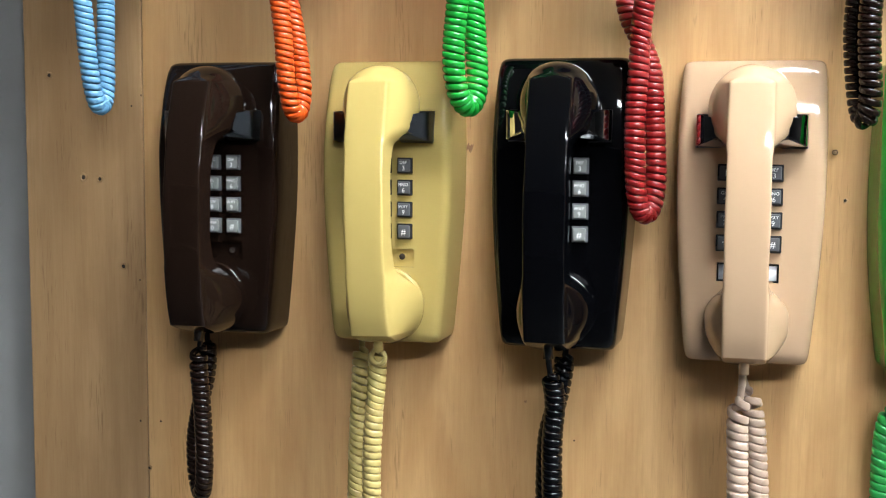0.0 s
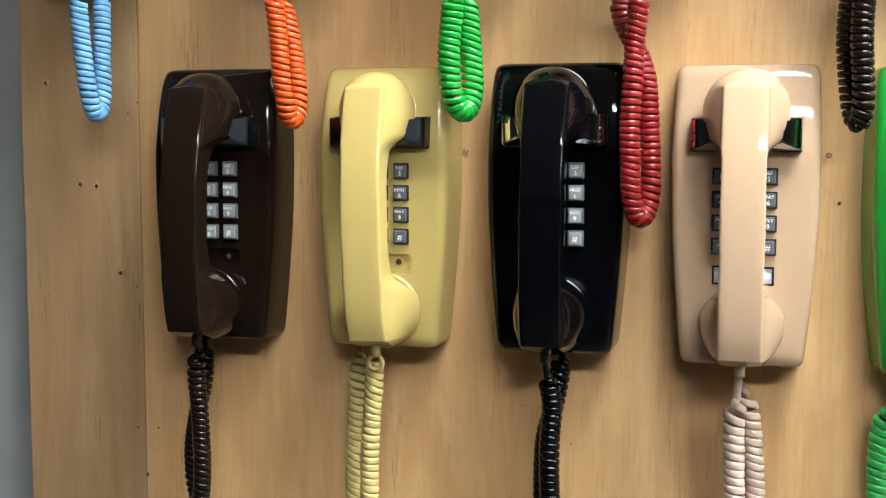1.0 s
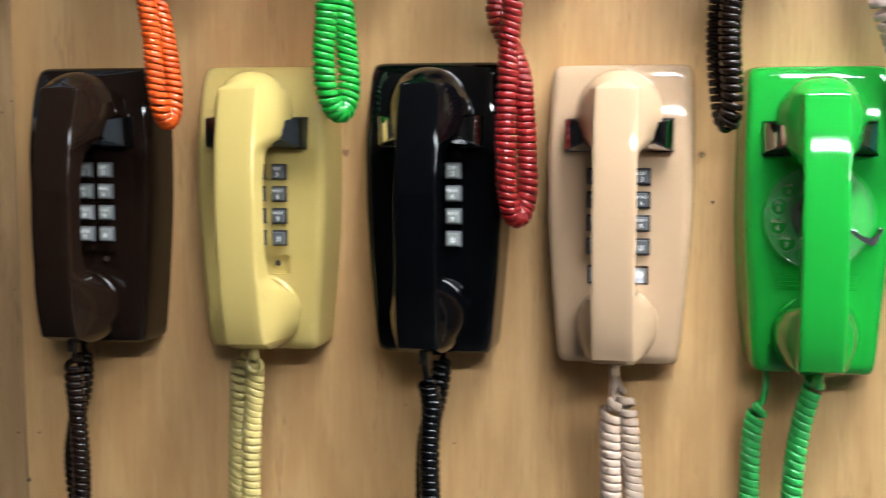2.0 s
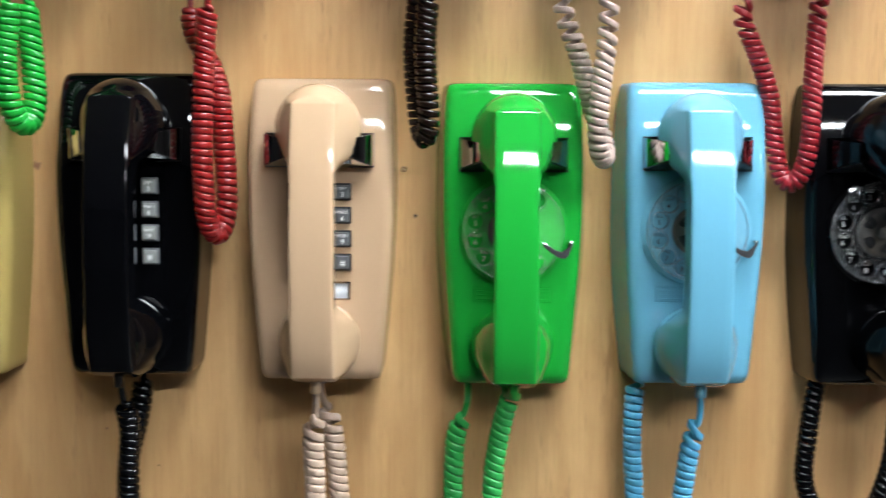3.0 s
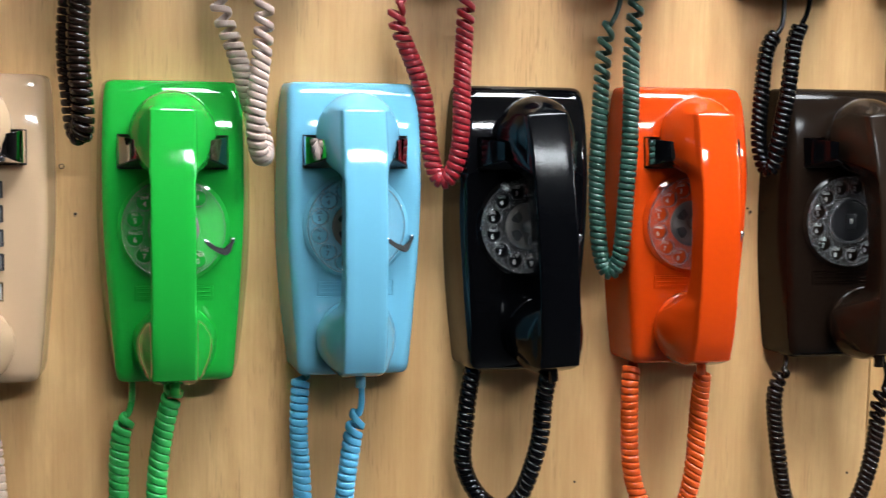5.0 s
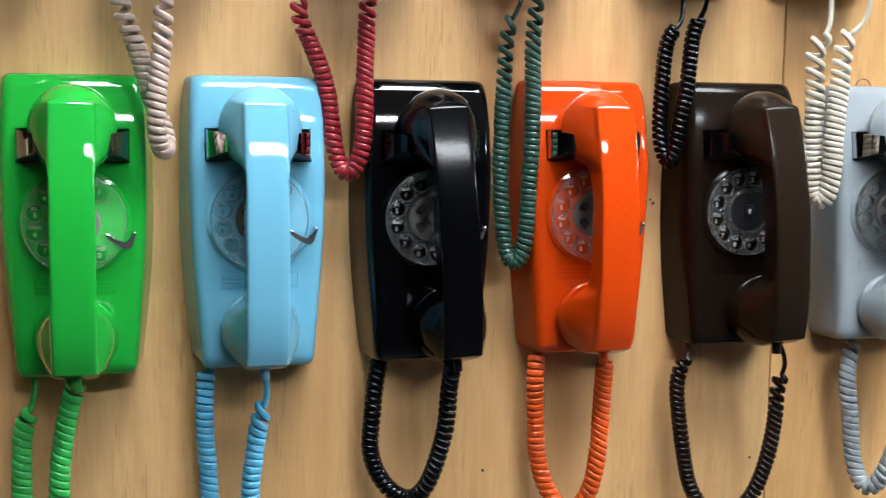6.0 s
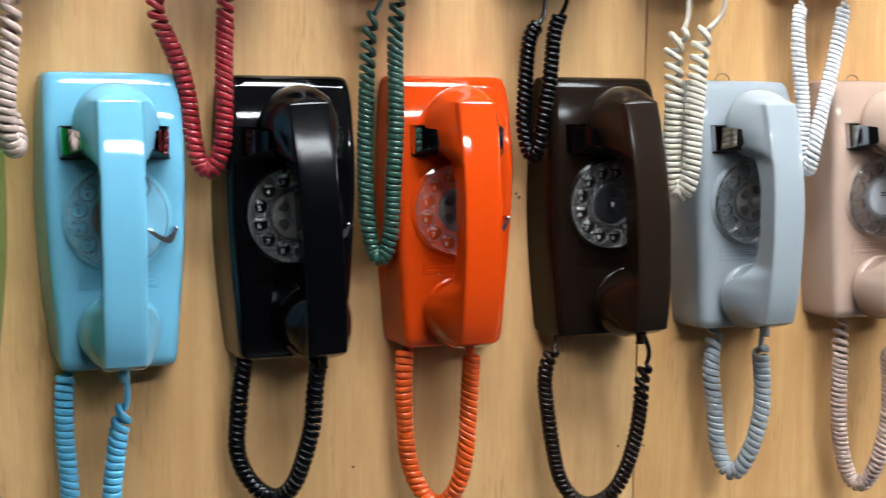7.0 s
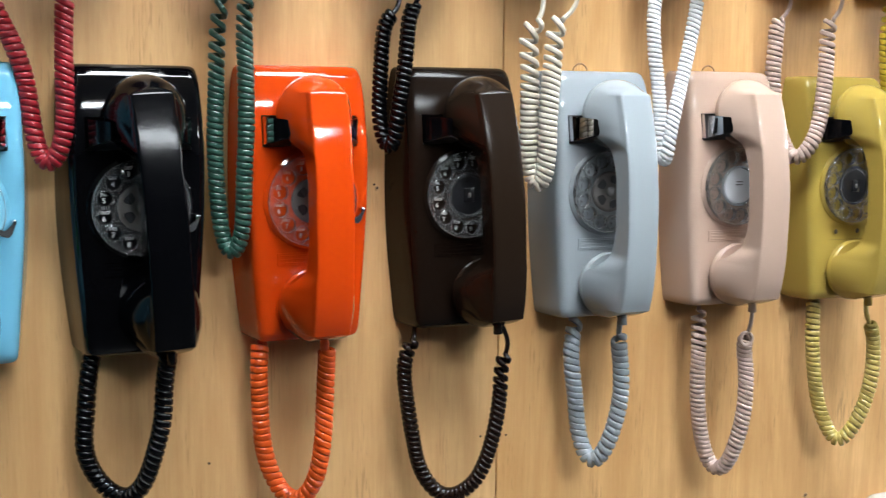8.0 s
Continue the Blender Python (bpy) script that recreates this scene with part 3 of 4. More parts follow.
def rotary_dial(mat, parent, ink, hub, white_card=False, wheel_shadow=False):
    plate = part("number_plate", lathe([(0.0400, -0.0440), (0.0400, -0.0456), (0.0392, -0.0462), (0.0130, -0.0462), (0.0120, -0.0466)], 64), mat, parent)
    sharpen(plate, 40)
    for a, (num, abc) in zip(HOLES, DIAL_TEXT):
        x, z = 0.0283 * math.cos(radians(a)), 0.0283 * math.sin(radians(a))
        mesh_object("digit", inked(num, 0.0056, ink), None, plate, "", pose(x, -0.04632, z - (0.0018 if abc else 0)))
        if abc:
            mesh_object("letters", inked(abc, 0.0036, ink), None, plate, "", pose(x, -0.04632, z + 0.0030))
    wheel = mesh_object("finger_wheel", wheel_mesh(), None, parent, "clear plastic finger wheel", pose(0, -0.0468, 0))
    wheel.visible_shadow = wheel_shadow      # only switches the clear wheel's shadow, added to darken some dials
    for a in HOLES:
        mesh_object("hole_rim", collar_mesh(0.0055, 20), None, wheel, "", pose(0.0283 * math.cos(radians(a)), 0, 0.0283 * math.sin(radians(a))))
    mesh_object("wheel_rim", collar_mesh(0.0358, 64), None, wheel)
    disc = part("hub", lathe([(0.0182, -0.0468), (0.0182, -0.0492), (0.0172, -0.0502), (0.0150, -0.0506), (0.0, -0.0508)], 48), M["card"] if white_card else M["hub"] if hub == "spokes" else M[mat_key(hub)], parent, "white number card in the hub" if white_card else "")
    sharpen(disc, 40)
    if white_card:
        for dz in (0.0035, 0.0008):
            part("card_line", block(-0.004, 0.004, -0.0512, -0.0507, dz, dz + 0.0009), M["ink_dark"], disc)
    elif hub == "spokes":
        # openings of the hub as raised blocks, their shade put into the colour
        for k in range(5):
            a0 = radians(72 * k)
            bm = loft([[(math.cos(a0 + da) * r, y, math.sin(a0 + da) * r) for r, da in ((0.0080, -0.22), (0.0080, 0.22), (0.0094, 0.34), (0.0136, 0.34), (0.0150, 0.24), (0.0150, -0.24), (0.0136, -0.34), (0.0094, -0.34))] for y in (-0.0505, -0.0522)])
            part("opening_shade", bm, M["window"], disc, smooth=False)
        part("hub_nut", lathe([(0.0046, -0.0500), (0.0046, -0.0524), (0.0035, -0.0530), (0.0, -0.0530)], 24), M["hub"], disc)
    else:
        part("card_window", block(-0.0050, 0.0050, -0.0520, -0.0506, -0.0062, 0.0062, 0.0008), M["key_base"], disc)
        part("card_mark", block(-0.0012, 0.0012, -0.0523, -0.0519, -0.0020, 0.0020), M["ink_white"], disc)
    if hub != "spokes" or white_card:
        rim = part("hub_rim", lathe([(0.0192, -0.0470), (0.0192, -0.0512), (0.0180, -0.0524), (0.0168, -0.0518), (0.0164, -0.0505), (0.0166, -0.0480), (0.0192, -0.0470)], 48, False), M["clear"], disc, "clear plastic rim")
        rim.visible_shadow = False
    # finger stop: a chrome strip that ends in an upturned blade
    outline = [(0.0215, -0.0072), (0.0250, -0.0090), (0.0305, -0.0128), (0.0352, -0.0142), (0.0390, -0.0110), (0.0428, -0.0062), (0.0432, -0.0078), (0.0405, -0.0170), (0.0378, -0.0196),
               (0.0335, -0.0186), (0.0285, -0.0158), (0.0235, -0.0118), (0.0212, -0.0095)]
    bm = bmesh.new()
    rise = [-0.0535 - 0.0016 * math.sin(min(1, max(0, (x - 0.021) / 0.022)) * math.pi) - (z + 0.012) * 0.28 for x, z in outline]
    bm.faces.new([bm.verts.new((x, y, z)) for (x, z), y in zip(outline, rise)])
    out = bmesh.ops.extrude_face_region(bm, geom=bm.faces[:])
    bmesh.ops.translate(bm, verts=[v for v in out["geom"] if isinstance(v, bmesh.types.BMVert)], vec=(0, 0.0016, 0))
    bmesh.ops.recalc_face_normals(bm, faces=bm.faces[:])
    bmesh.ops.bevel(bm, geom=bm.edges[:], offset=0.0005, segments=2, affect="EDGES")
    stop = part("finger_stop", bm, M["chrome"], parent, "chrome finger stop")
    sharpen(stop, 50)
    part("stop_post", block(0.0405, 0.0432, -0.0540, -0.0430, -0.0100, -0.0065, 0.0004, 1), M["chrome"], stop)


def mat_key(hub):
    return {"dark": "key_base", "smoke": "hub"}[hub]


def frame_ring(x0, x1, z0, z1, t, y0, y1):
    """Raised border, mitred."""
    bm = bmesh.new()
    loops = []
    for y in (y0, y1):
        for o in (0, t):
            loops.append([bm.verts.new((x, y, z)) for x, z in ((x0 + o, z0 + o), (x1 - o, z0 + o), (x1 - o, z1 - o), (x0 + o, z1 - o))])
    a, b, c, d = loops
    for p, q in ((a, c), (c, d), (d, b)):
        for i in range(4):
            bm.faces.new((p[i], p[(i + 1) % 4], q[(i + 1) % 4], q[i]))
    bmesh.ops.recalc_face_normals(bm, faces=bm.faces[:])
    return bm


def card_slot(mat, parent, kind):
    w, z0, z1, deep = CARD[kind]
    bed = -0.0445 + deep
    if kind == "open":      # empty recess with screw holes
        for sx in (-0.014, 0.014):
            part("screw_hole", lathe([(0.0036, 0.0), (0.0036, -0.0008), (0.0026, -0.0010), (0.0026, -0.0003), (0.0, -0.0003)], 20), mat, parent, "", pose(sx, bed, -0.0465))
            # raised disc, the hole's depth is only shade put into its colour
            part("hole_shade_disc", lathe([(0.0025, 0.0), (0.0025, -0.0006), (0.0, -0.0006)], 16), M["hole"], parent, "", pose(sx, bed, -0.0465))
    elif kind == "white":
        part("card_frame", frame_ring(-w + 0.0002, w - 0.0002, z0 + 0.0002, z1 - 0.0002, 0.0012, bed, -0.0449), M["chrome"], parent, smooth=False)
        part("number_card", block(-w + 0.0012, w - 0.0012, bed - 0.0006, bed, z0 + 0.0012, z1 - 0.0012), M["card"], parent, "white paper number card")
    else:                   # moulded blank plate with faint raised lines
        part("blank_plate", block(-w + 0.0007, w - 0.0007, bed - 0.0005, bed + 0.0004, z0 + 0.0007, z1 - 0.0007, 0.0003, 1), mat, parent, smooth=False)
        for k in range(3):
            part("raised_line", block(-w + 0.003, w - 0.003, bed - 0.0009, bed - 0.0004, z0 + 0.0026 + 0.0030 * k, z0 + 0.0034 + 0.0030 * k, 0.0002, 1), mat, parent, smooth=False)


def telephone(label, x, z, mat, kind, group, hooks="chrome", swing=0.0, shift=0.0, lean=0.0, cap="key", card="", ink="ink_white", hub="spokes", white_card=False, grip=None, wheel_shadow=False):
    root = new("wall_telephone")
    root.matrix_basis = pose(x, -0.0005, z, 0, lean)
    tagged(root, label, "telephone", group)
    housing(mat, root, "touch" if kind == "touch" else "rotary", card, kind != "plain")
    handset(grip or mat, root, swing, shift, kind == "touch")
    if kind != "plain":
        for s in (-1, 1):
            hook(s, root, hooks, kind == "touch")
    if kind == "touch":
        keypad(root, cap)
    elif kind == "rotary":
        rotary_dial(mat, root, ink, hub, white_card, wheel_shadow)
    if card:
        card_slot(mat, root, card)
    return root


ROW = "lower row of telephones"
telephone("dark brown push-button wall telephone with grey keys", -0.4310, 1.4216, M["brown"], "touch", ROW, "steel", cap="key_light", card="open")
telephone("pale yellow push-button wall telephone with crooked handset", -0.2850, 1.4210, M["yellow"], "touch", ROW, "steel", swing=-1.8, card="open")
telephone("glossy black push-button wall telephone with grey keys", -0.1468, 1.4225, M["black"], "touch", ROW, cap="key_light")
telephone("glossy beige push-button wall telephone with white number card", -0.0060, 1.4192, M["beige"], "touch", ROW, card="white")
telephone("bright green rotary wall telephone with chrome hooks", 0.1351, 1.4167, M["green"], "rotary", ROW, card="blank", ink="ink_pale")
telephone("sky blue rotary wall telephone with chrome hooks", 0.2686, 1.4180, M["blue"], "rotary", ROW, card="blank", ink="ink_dark")
telephone("glossy black rotary wall telephone with crooked handset", 0.4024, 1.4177, M["black"], "rotary", ROW, "black", swing=-3.6, shift=0.003, card="blank", grip=M["black_worn"])
telephone("bright orange rotary wall telephone with chrome hooks", 0.5382, 1.4195, M["orange"], "rotary", ROW, card="blank", ink="ink_pale")
telephone("dark brown rotary wall telephone with black hooks", 0.6766, 1.4209, M["brown_worn"], "rotary", ROW, "black", card="blank", hub="dark", swing=-3.0, shift=0.0065, grip=M["brown_grip"])
telephone("light grey rotary wall telephone with chrome hooks", 0.8178, 1.4204, M["grey"], "rotary", ROW, card="blank", ink="ink_dark", wheel_shadow=True)
telephone("dusty pink rotary wall telephone with white dial card", 0.9611, 1.4226, M["pink"], "rotary", ROW, card="blank", ink="ink_dark", white_card=True, wheel_shadow=True)
telephone("mustard yellow rotary wall telephone with black hooks", 1.1040, 1.4200, M["olive"], "rotary", ROW, "black", card="open", ink="ink_dark", hub="dark", wheel_shadow=True)

# the row above, whose cords hang into view
UP = "upper row of telephones"
UPPER = [("light blue", "sky", -0.532), ("orange", "orange", -0.361), ("green", "green", -0.217), ("red", "red", -0.082), ("dark brown", "brown", 0.074), ("beige", "beige", 0.199), ("red", "red_deep", 0.351),
         ("dark green", "dark_green", 0.484), ("black", "black", 0.632), ("cream", "cream", 0.760), ("white", "white", 0.900), ("dusty pink", "pink", 1.062), ("yellow", "yellow_bright", 1.181)]
for colour, key, x in UPPER:
    telephone(colour + " wall telephone hung above the lower row", x, 1.728, M[key], "plain", UP)


# ---- coiled cords ----
def cord(label, mat, points, head, tail, pitch, radius, slack=(0, 0), pull=1.3, boxy=0.35):
    """A coiled cord along a smooth line; head and tail count the points at its ends that run straight, uncoiled."""
    P = np.array(points, float)
    n = len(P)
    E = np.vstack([2 * P[0] - P[1], P, 2 * P[-1] - P[-2]])
    C, K = [], []
    for i in range(n - 1):
        a, b, c, d = E[i:i + 4]
        for t in np.linspace(0, 1, 24, endpoint=False):
            C.append(0.5 * (2 * b + (c - a) * t + (2 * a - 5 * b + 4 * c - d) * t * t + (3 * b - a - 3 * c + d) * t ** 3))
            K.append(i + t)
    C, K = np.array(C), np.array(K)
    step = np.linalg.norm(np.diff(C, axis=0), axis=1)
    S = np.concatenate([[0], np.cumsum(step)])
    s = np.arange(0, S[-1], pitch / 18)
    line = np.stack([np.interp(s, S, C[:, k]) for k in range(3)], 1)
    kk = np.interp(s, S, K)
    # ease the bends
    half = int(0.022 / (s[1] - s[0]))
    g = np.exp(-0.5 * (np.arange(-half, half + 1) / (half / 2.3)) ** 2)
    g /= g.sum()
    wide_line = np.vstack([2 * line[0] - line[half:0:-1], line, 2 * line[-1] - line[-2:-half - 2:-1]])
    eased_line = np.stack([np.convolve(wide_line[:, k], g, "valid") for k in range(3)], 1)
    lowest = int(np.argmin(line[:, 2]))
    sag = line[lowest, 2] - eased_line[:, 2].min()
    line = eased_line
    line[:, 2] += sag * np.exp(-((s - s[lowest]) / 0.022) ** 2)
    # how far coiled at each place
    fac = np.ones(len(s))
    if head:
        fac *= np.clip((kk - head + 0.5) / 0.4, 0, 1)
    if tail:
        fac *= np.clip((n - 1 - tail - kk + 0.5) / 0.4, 0, 1)
    fac = fac * fac * (3 - 2 * fac)
    gap = np.array([noise.noise((v * 34, P[0][0] * 57, 4.3)) for v in s])
    wob = np.array([noise.noise((v * 60, P[0][0] * 31, 0.3)) for v in s])
    on = np.nonzero(fac > 0.5)[0]
    s0, s1 = s[on[0]], s[on[-1]]
    loose = 1 + 0.12 * wob + 0.16 * np.clip(gap - 0.22, 0, 1) + 0.8 * (1 - fac)
    if slack[0]:
        loose += pull * np.clip(1 - (s - s0) / slack[0], 0, 1)
    if slack[1]:
        loose += pull * np.clip(1 - (s1 - s) / slack[1], 0, 1)
    phase = np.cumsum(2 * math.pi / 18 / loose) + P[0][0] * 40
    tan = np.gradient(line, axis=0)
    tan /= np.linalg.norm(tan, axis=1)[:, None]
    side = np.cross(tan, (0.0, 1.0, 0.0))
    side /= np.linalg.norm(side, axis=1)[:, None] + 1e-9
    front = np.cross(side, tan)
    ra = (radius - 0.0020) * fac * (1 + 0.04 * wob)
    rad = side * np.cos(phase)[:, None] + front * np.sin(phase)[:, None]
    # turns that lie a little askew, here more, there less
    skew = np.array([0.06 + 0.55 * noise.noise((v * 13, P[0][0] * 71, 8.1)) for v in s])
    path = line + rad * ra[:, None] + tan * (ra * np.clip(skew, -0.35, 0.45) * np.cos(phase))[:, None]
    ht = np.gradient(path, axis=0)
    ht /= np.linalg.norm(ht, axis=1)[:, None] + 1e-9
    up = np.cross(ht, rad)
    up /= np.linalg.norm(up, axis=1)[:, None] + 1e-9
    out = np.cross(up, ht)
    flat = [(1, 0), (0.98, 0.48), (0.80, 0.80), (0.45, 0.97), (-0.5, 1), (-0.85, 0.85), (-1, 0.5), (-1, -0.5), (-0.85, -0.85), (-0.5, -1), (0.45, -0.97), (0.80, -0.80), (0.98, -0.48)]
    m = len(flat)
    thick = np.where(fac > 0.5, 0.0019, pitch * 0.42)
    wide = np.where(fac > 0.5, pitch * 0.465, pitch * 0.42)
    verts = []
    for j, (ca, sa) in enumerate(flat):
        q = 2 * math.pi * j / m     # band where coiled, round where straight
        sharp = max(abs(math.cos(q)), abs(math.sin(q))) / (math.cos(q) ** 4 + math.sin(q) ** 4) ** 0.25
        ca, sa = lerp(ca, math.copysign(min(1, abs(ca) ** 0.5), ca), boxy * 0.5 * sharp), lerp(sa, math.copysign(min(1, abs(sa) ** 0.6), sa), boxy * 0.5 * sharp)
        ca, sa = lerp(math.cos(q), ca, fac), lerp(math.sin(q), sa, fac)
        verts.append(path + out * (thick * ca)[:, None] + up * (wide * sa)[:, None])
    V = np.stack(verts, 1)
    root = new("handset_cord")
    root.matrix_basis = pose(*P[0])
    tagged(root, label, "cord", "coiled handset cords")
    coiled = fac > 0.03
    cuts = [0] + [int(k) + 1 for k in np.nonzero(np.diff(coiled.astype(int)))[0]] + [len(path)]
    for c0, c1 in zip(cuts, cuts[1:]):
        run = V[c0:min(c1 + 1, len(path))] - P[0]
        L = len(run)
        if L < 3:
            continue
        i, j = np.meshgrid(np.arange(L - 1), np.arange(m), indexing="ij")
        F = np.stack([i * m + j, i * m + (j + 1) % m, (i + 1) * m + (j + 1) % m, (i + 1) * m + j], 2).reshape(-1, 4)
        name = "coil" if coiled[c0] else "straight_end"
        mesh = bpy.data.meshes.new(name)
        mesh.from_pydata(run.reshape(-1, 3).tolist(), [], F.tolist())
        for f in mesh.polygons:
            f.use_smooth = True
        mesh_object(name, mesh, mat, root)
    return root


cord('light blue coiled handset cord hanging in a loop', M["sky"], [
    (-0.527, -0.045, 1.598), (-0.526, -0.048, 1.580), (-0.525, -0.050, 1.555), (-0.526, -0.050, 1.530), (-0.524, -0.053, 1.503),
    (-0.525, -0.060, 1.492), (-0.527, -0.067, 1.502), (-0.530, -0.070, 1.529), (-0.532, -0.070, 1.554), (-0.533, -0.072, 1.577),
    (-0.532, -0.075, 1.595),
], 1, 1, 0.0049, 0.0076)
cord('bright orange coiled handset cord hanging in a loop', M["orange_cord"], [
    (-0.366, -0.050, 1.593), (-0.360, -0.053, 1.571), (-0.354, -0.055, 1.544), (-0.350, -0.055, 1.516), (-0.348, -0.058, 1.498),
    (-0.351, -0.065, 1.486), (-0.354, -0.072, 1.499), (-0.356, -0.075, 1.518), (-0.357, -0.075, 1.543), (-0.360, -0.077, 1.573),
    (-0.361, -0.080, 1.589),
], 1, 1, 0.0047, 0.0074)
cord('bright green coiled handset cord hanging in a loop', M["green"], [
    (-0.214, -0.050, 1.589), (-0.213, -0.053, 1.572), (-0.210, -0.055, 1.550), (-0.209, -0.055, 1.528), (-0.207, -0.058, 1.505),
    (-0.212, -0.065, 1.492), (-0.220, -0.072, 1.505), (-0.222, -0.075, 1.527), (-0.221, -0.075, 1.548), (-0.218, -0.077, 1.570),
    (-0.217, -0.080, 1.586),
], 1, 1, 0.0050, 0.0087)
cord('red coiled handset cord hanging in a long loop', M["red"], [
    (-0.100, -0.035, 1.584), (-0.100, -0.037, 1.571), (-0.098, -0.040, 1.560), (-0.089, -0.040, 1.543), (-0.079, -0.040, 1.521),
    (-0.077, -0.040, 1.494), (-0.075, -0.040, 1.462), (-0.074, -0.043, 1.429), (-0.080, -0.049, 1.413), (-0.087, -0.054, 1.425),
    (-0.088, -0.057, 1.450), (-0.089, -0.057, 1.483), (-0.087, -0.057, 1.516), (-0.086, -0.057, 1.547), (-0.083, -0.060, 1.569),
    (-0.082, -0.062, 1.584),
], 1, 1, 0.0050, 0.0079)
cord('dark brown coiled handset cord hanging in a loop', M["brown_cord"], [
    (0.065, -0.036, 1.596), (0.065, -0.039, 1.580), (0.063, -0.041, 1.565), (0.062, -0.041, 1.542), (0.064, -0.041, 1.522),
    (0.066, -0.044, 1.499), (0.071, -0.050, 1.484), (0.074, -0.056, 1.500), (0.072, -0.059, 1.522), (0.071, -0.059, 1.541),
    (0.071, -0.059, 1.560), (0.073, -0.061, 1.578), (0.073, -0.064, 1.593),
], 1, 1, 0.0052, 0.0082)
cord('pale pink coiled handset cord crossing itself', M["pinkish"], [
    (0.165, -0.042, 1.599), (0.168, -0.045, 1.583), (0.171, -0.047, 1.567), (0.177, -0.047, 1.554), (0.182, -0.047, 1.540),
    (0.186, -0.047, 1.526), (0.190, -0.047, 1.508), (0.198, -0.047, 1.488), (0.203, -0.050, 1.476), (0.198, -0.057, 1.470),
    (0.193, -0.064, 1.484), (0.193, -0.067, 1.499), (0.194, -0.067, 1.515), (0.196, -0.067, 1.532), (0.198, -0.067, 1.547),
    (0.199, -0.067, 1.562), (0.199, -0.069, 1.581), (0.199, -0.072, 1.597),
], 1, 1, 0.0052, 0.0074, (0.050, 0.055), 1.7)
cord('deep red coiled handset cord with a stretched start', M["red_deep"], [
    (0.312, -0.025, 1.606), (0.309, -0.027, 1.586), (0.301, -0.030, 1.585), (0.298, -0.030, 1.580), (0.304, -0.030, 1.563),
    (0.314, -0.030, 1.542), (0.323, -0.030, 1.516), (0.326, -0.030, 1.491), (0.329, -0.032, 1.469), (0.337, -0.038, 1.452),
    (0.347, -0.043, 1.468), (0.349, -0.046, 1.492), (0.349, -0.046, 1.526), (0.350, -0.046, 1.557), (0.351, -0.048, 1.588),
    (0.352, -0.050, 1.604),
], 2, 1, 0.0049, 0.0070, (0.040, 0.030), 1.7, 0.8)
cord('dark green coiled handset cord in a long loop', M["dark_green"], [
    (0.482, -0.025, 1.611), (0.481, -0.027, 1.594), (0.476, -0.030, 1.578), (0.469, -0.030, 1.574), (0.467, -0.030, 1.552),
    (0.466, -0.030, 1.529), (0.465, -0.030, 1.496), (0.464, -0.030, 1.457), (0.466, -0.030, 1.417), (0.469, -0.032, 1.391),
    (0.476, -0.038, 1.380), (0.482, -0.043, 1.399), (0.483, -0.046, 1.438), (0.485, -0.046, 1.477), (0.485, -0.046, 1.516),
    (0.484, -0.046, 1.554), (0.486, -0.048, 1.592), (0.486, -0.050, 1.609),
], 3, 1, 0.0048, 0.0068, (0.065, 0.055), 2.0, 0.8)
cord('black coiled handset cord hanging in a short loop', M["black_cord"], [
    (0.624, -0.022, 1.602), (0.623, -0.024, 1.581), (0.621, -0.026, 1.571), (0.612, -0.026, 1.572), (0.608, -0.026, 1.558),
    (0.606, -0.026, 1.535), (0.605, -0.026, 1.511), (0.604, -0.026, 1.487), (0.607, -0.029, 1.470), (0.612, -0.034, 1.462),
    (0.614, -0.039, 1.477), (0.617, -0.042, 1.504), (0.621, -0.042, 1.530), (0.623, -0.042, 1.556), (0.626, -0.042, 1.578),
    (0.633, -0.044, 1.581), (0.634, -0.046, 1.601),
], 3, 2, 0.0050, 0.0068)
cord('cream coiled handset cord with stretched thin ends', M["cream"], [
    (0.741, -0.058, 1.605), (0.740, -0.060, 1.586), (0.738, -0.063, 1.571), (0.732, -0.063, 1.565), (0.724, -0.063, 1.561),
    (0.726, -0.063, 1.537), (0.727, -0.063, 1.512), (0.727, -0.063, 1.488), (0.727, -0.063, 1.463), (0.729, -0.065, 1.443),
    (0.733, -0.071, 1.432), (0.737, -0.077, 1.449), (0.736, -0.079, 1.476), (0.737, -0.079, 1.500), (0.739, -0.079, 1.524),
    (0.740, -0.079, 1.544), (0.743, -0.079, 1.568), (0.756, -0.079, 1.572), (0.761, -0.082, 1.585), (0.761, -0.084, 1.604),
], 3, 3, 0.0048, 0.0083, (0.070, 0.050), 2.4)
cord('white coiled handset cord hanging in a loop', M["white"], [
    (0.876, -0.030, 1.614), (0.871, -0.033, 1.589), (0.869, -0.035, 1.570), (0.872, -0.035, 1.542), (0.876, -0.035, 1.519),
    (0.879, -0.035, 1.496), (0.879, -0.038, 1.468), (0.879, -0.045, 1.448), (0.878, -0.052, 1.464), (0.881, -0.055, 1.489),
    (0.887, -0.055, 1.515), (0.893, -0.055, 1.542), (0.899, -0.055, 1.572), (0.900, -0.057, 1.588), (0.900, -0.060, 1.613),
], 1, 1, 0.0042, 0.0066)
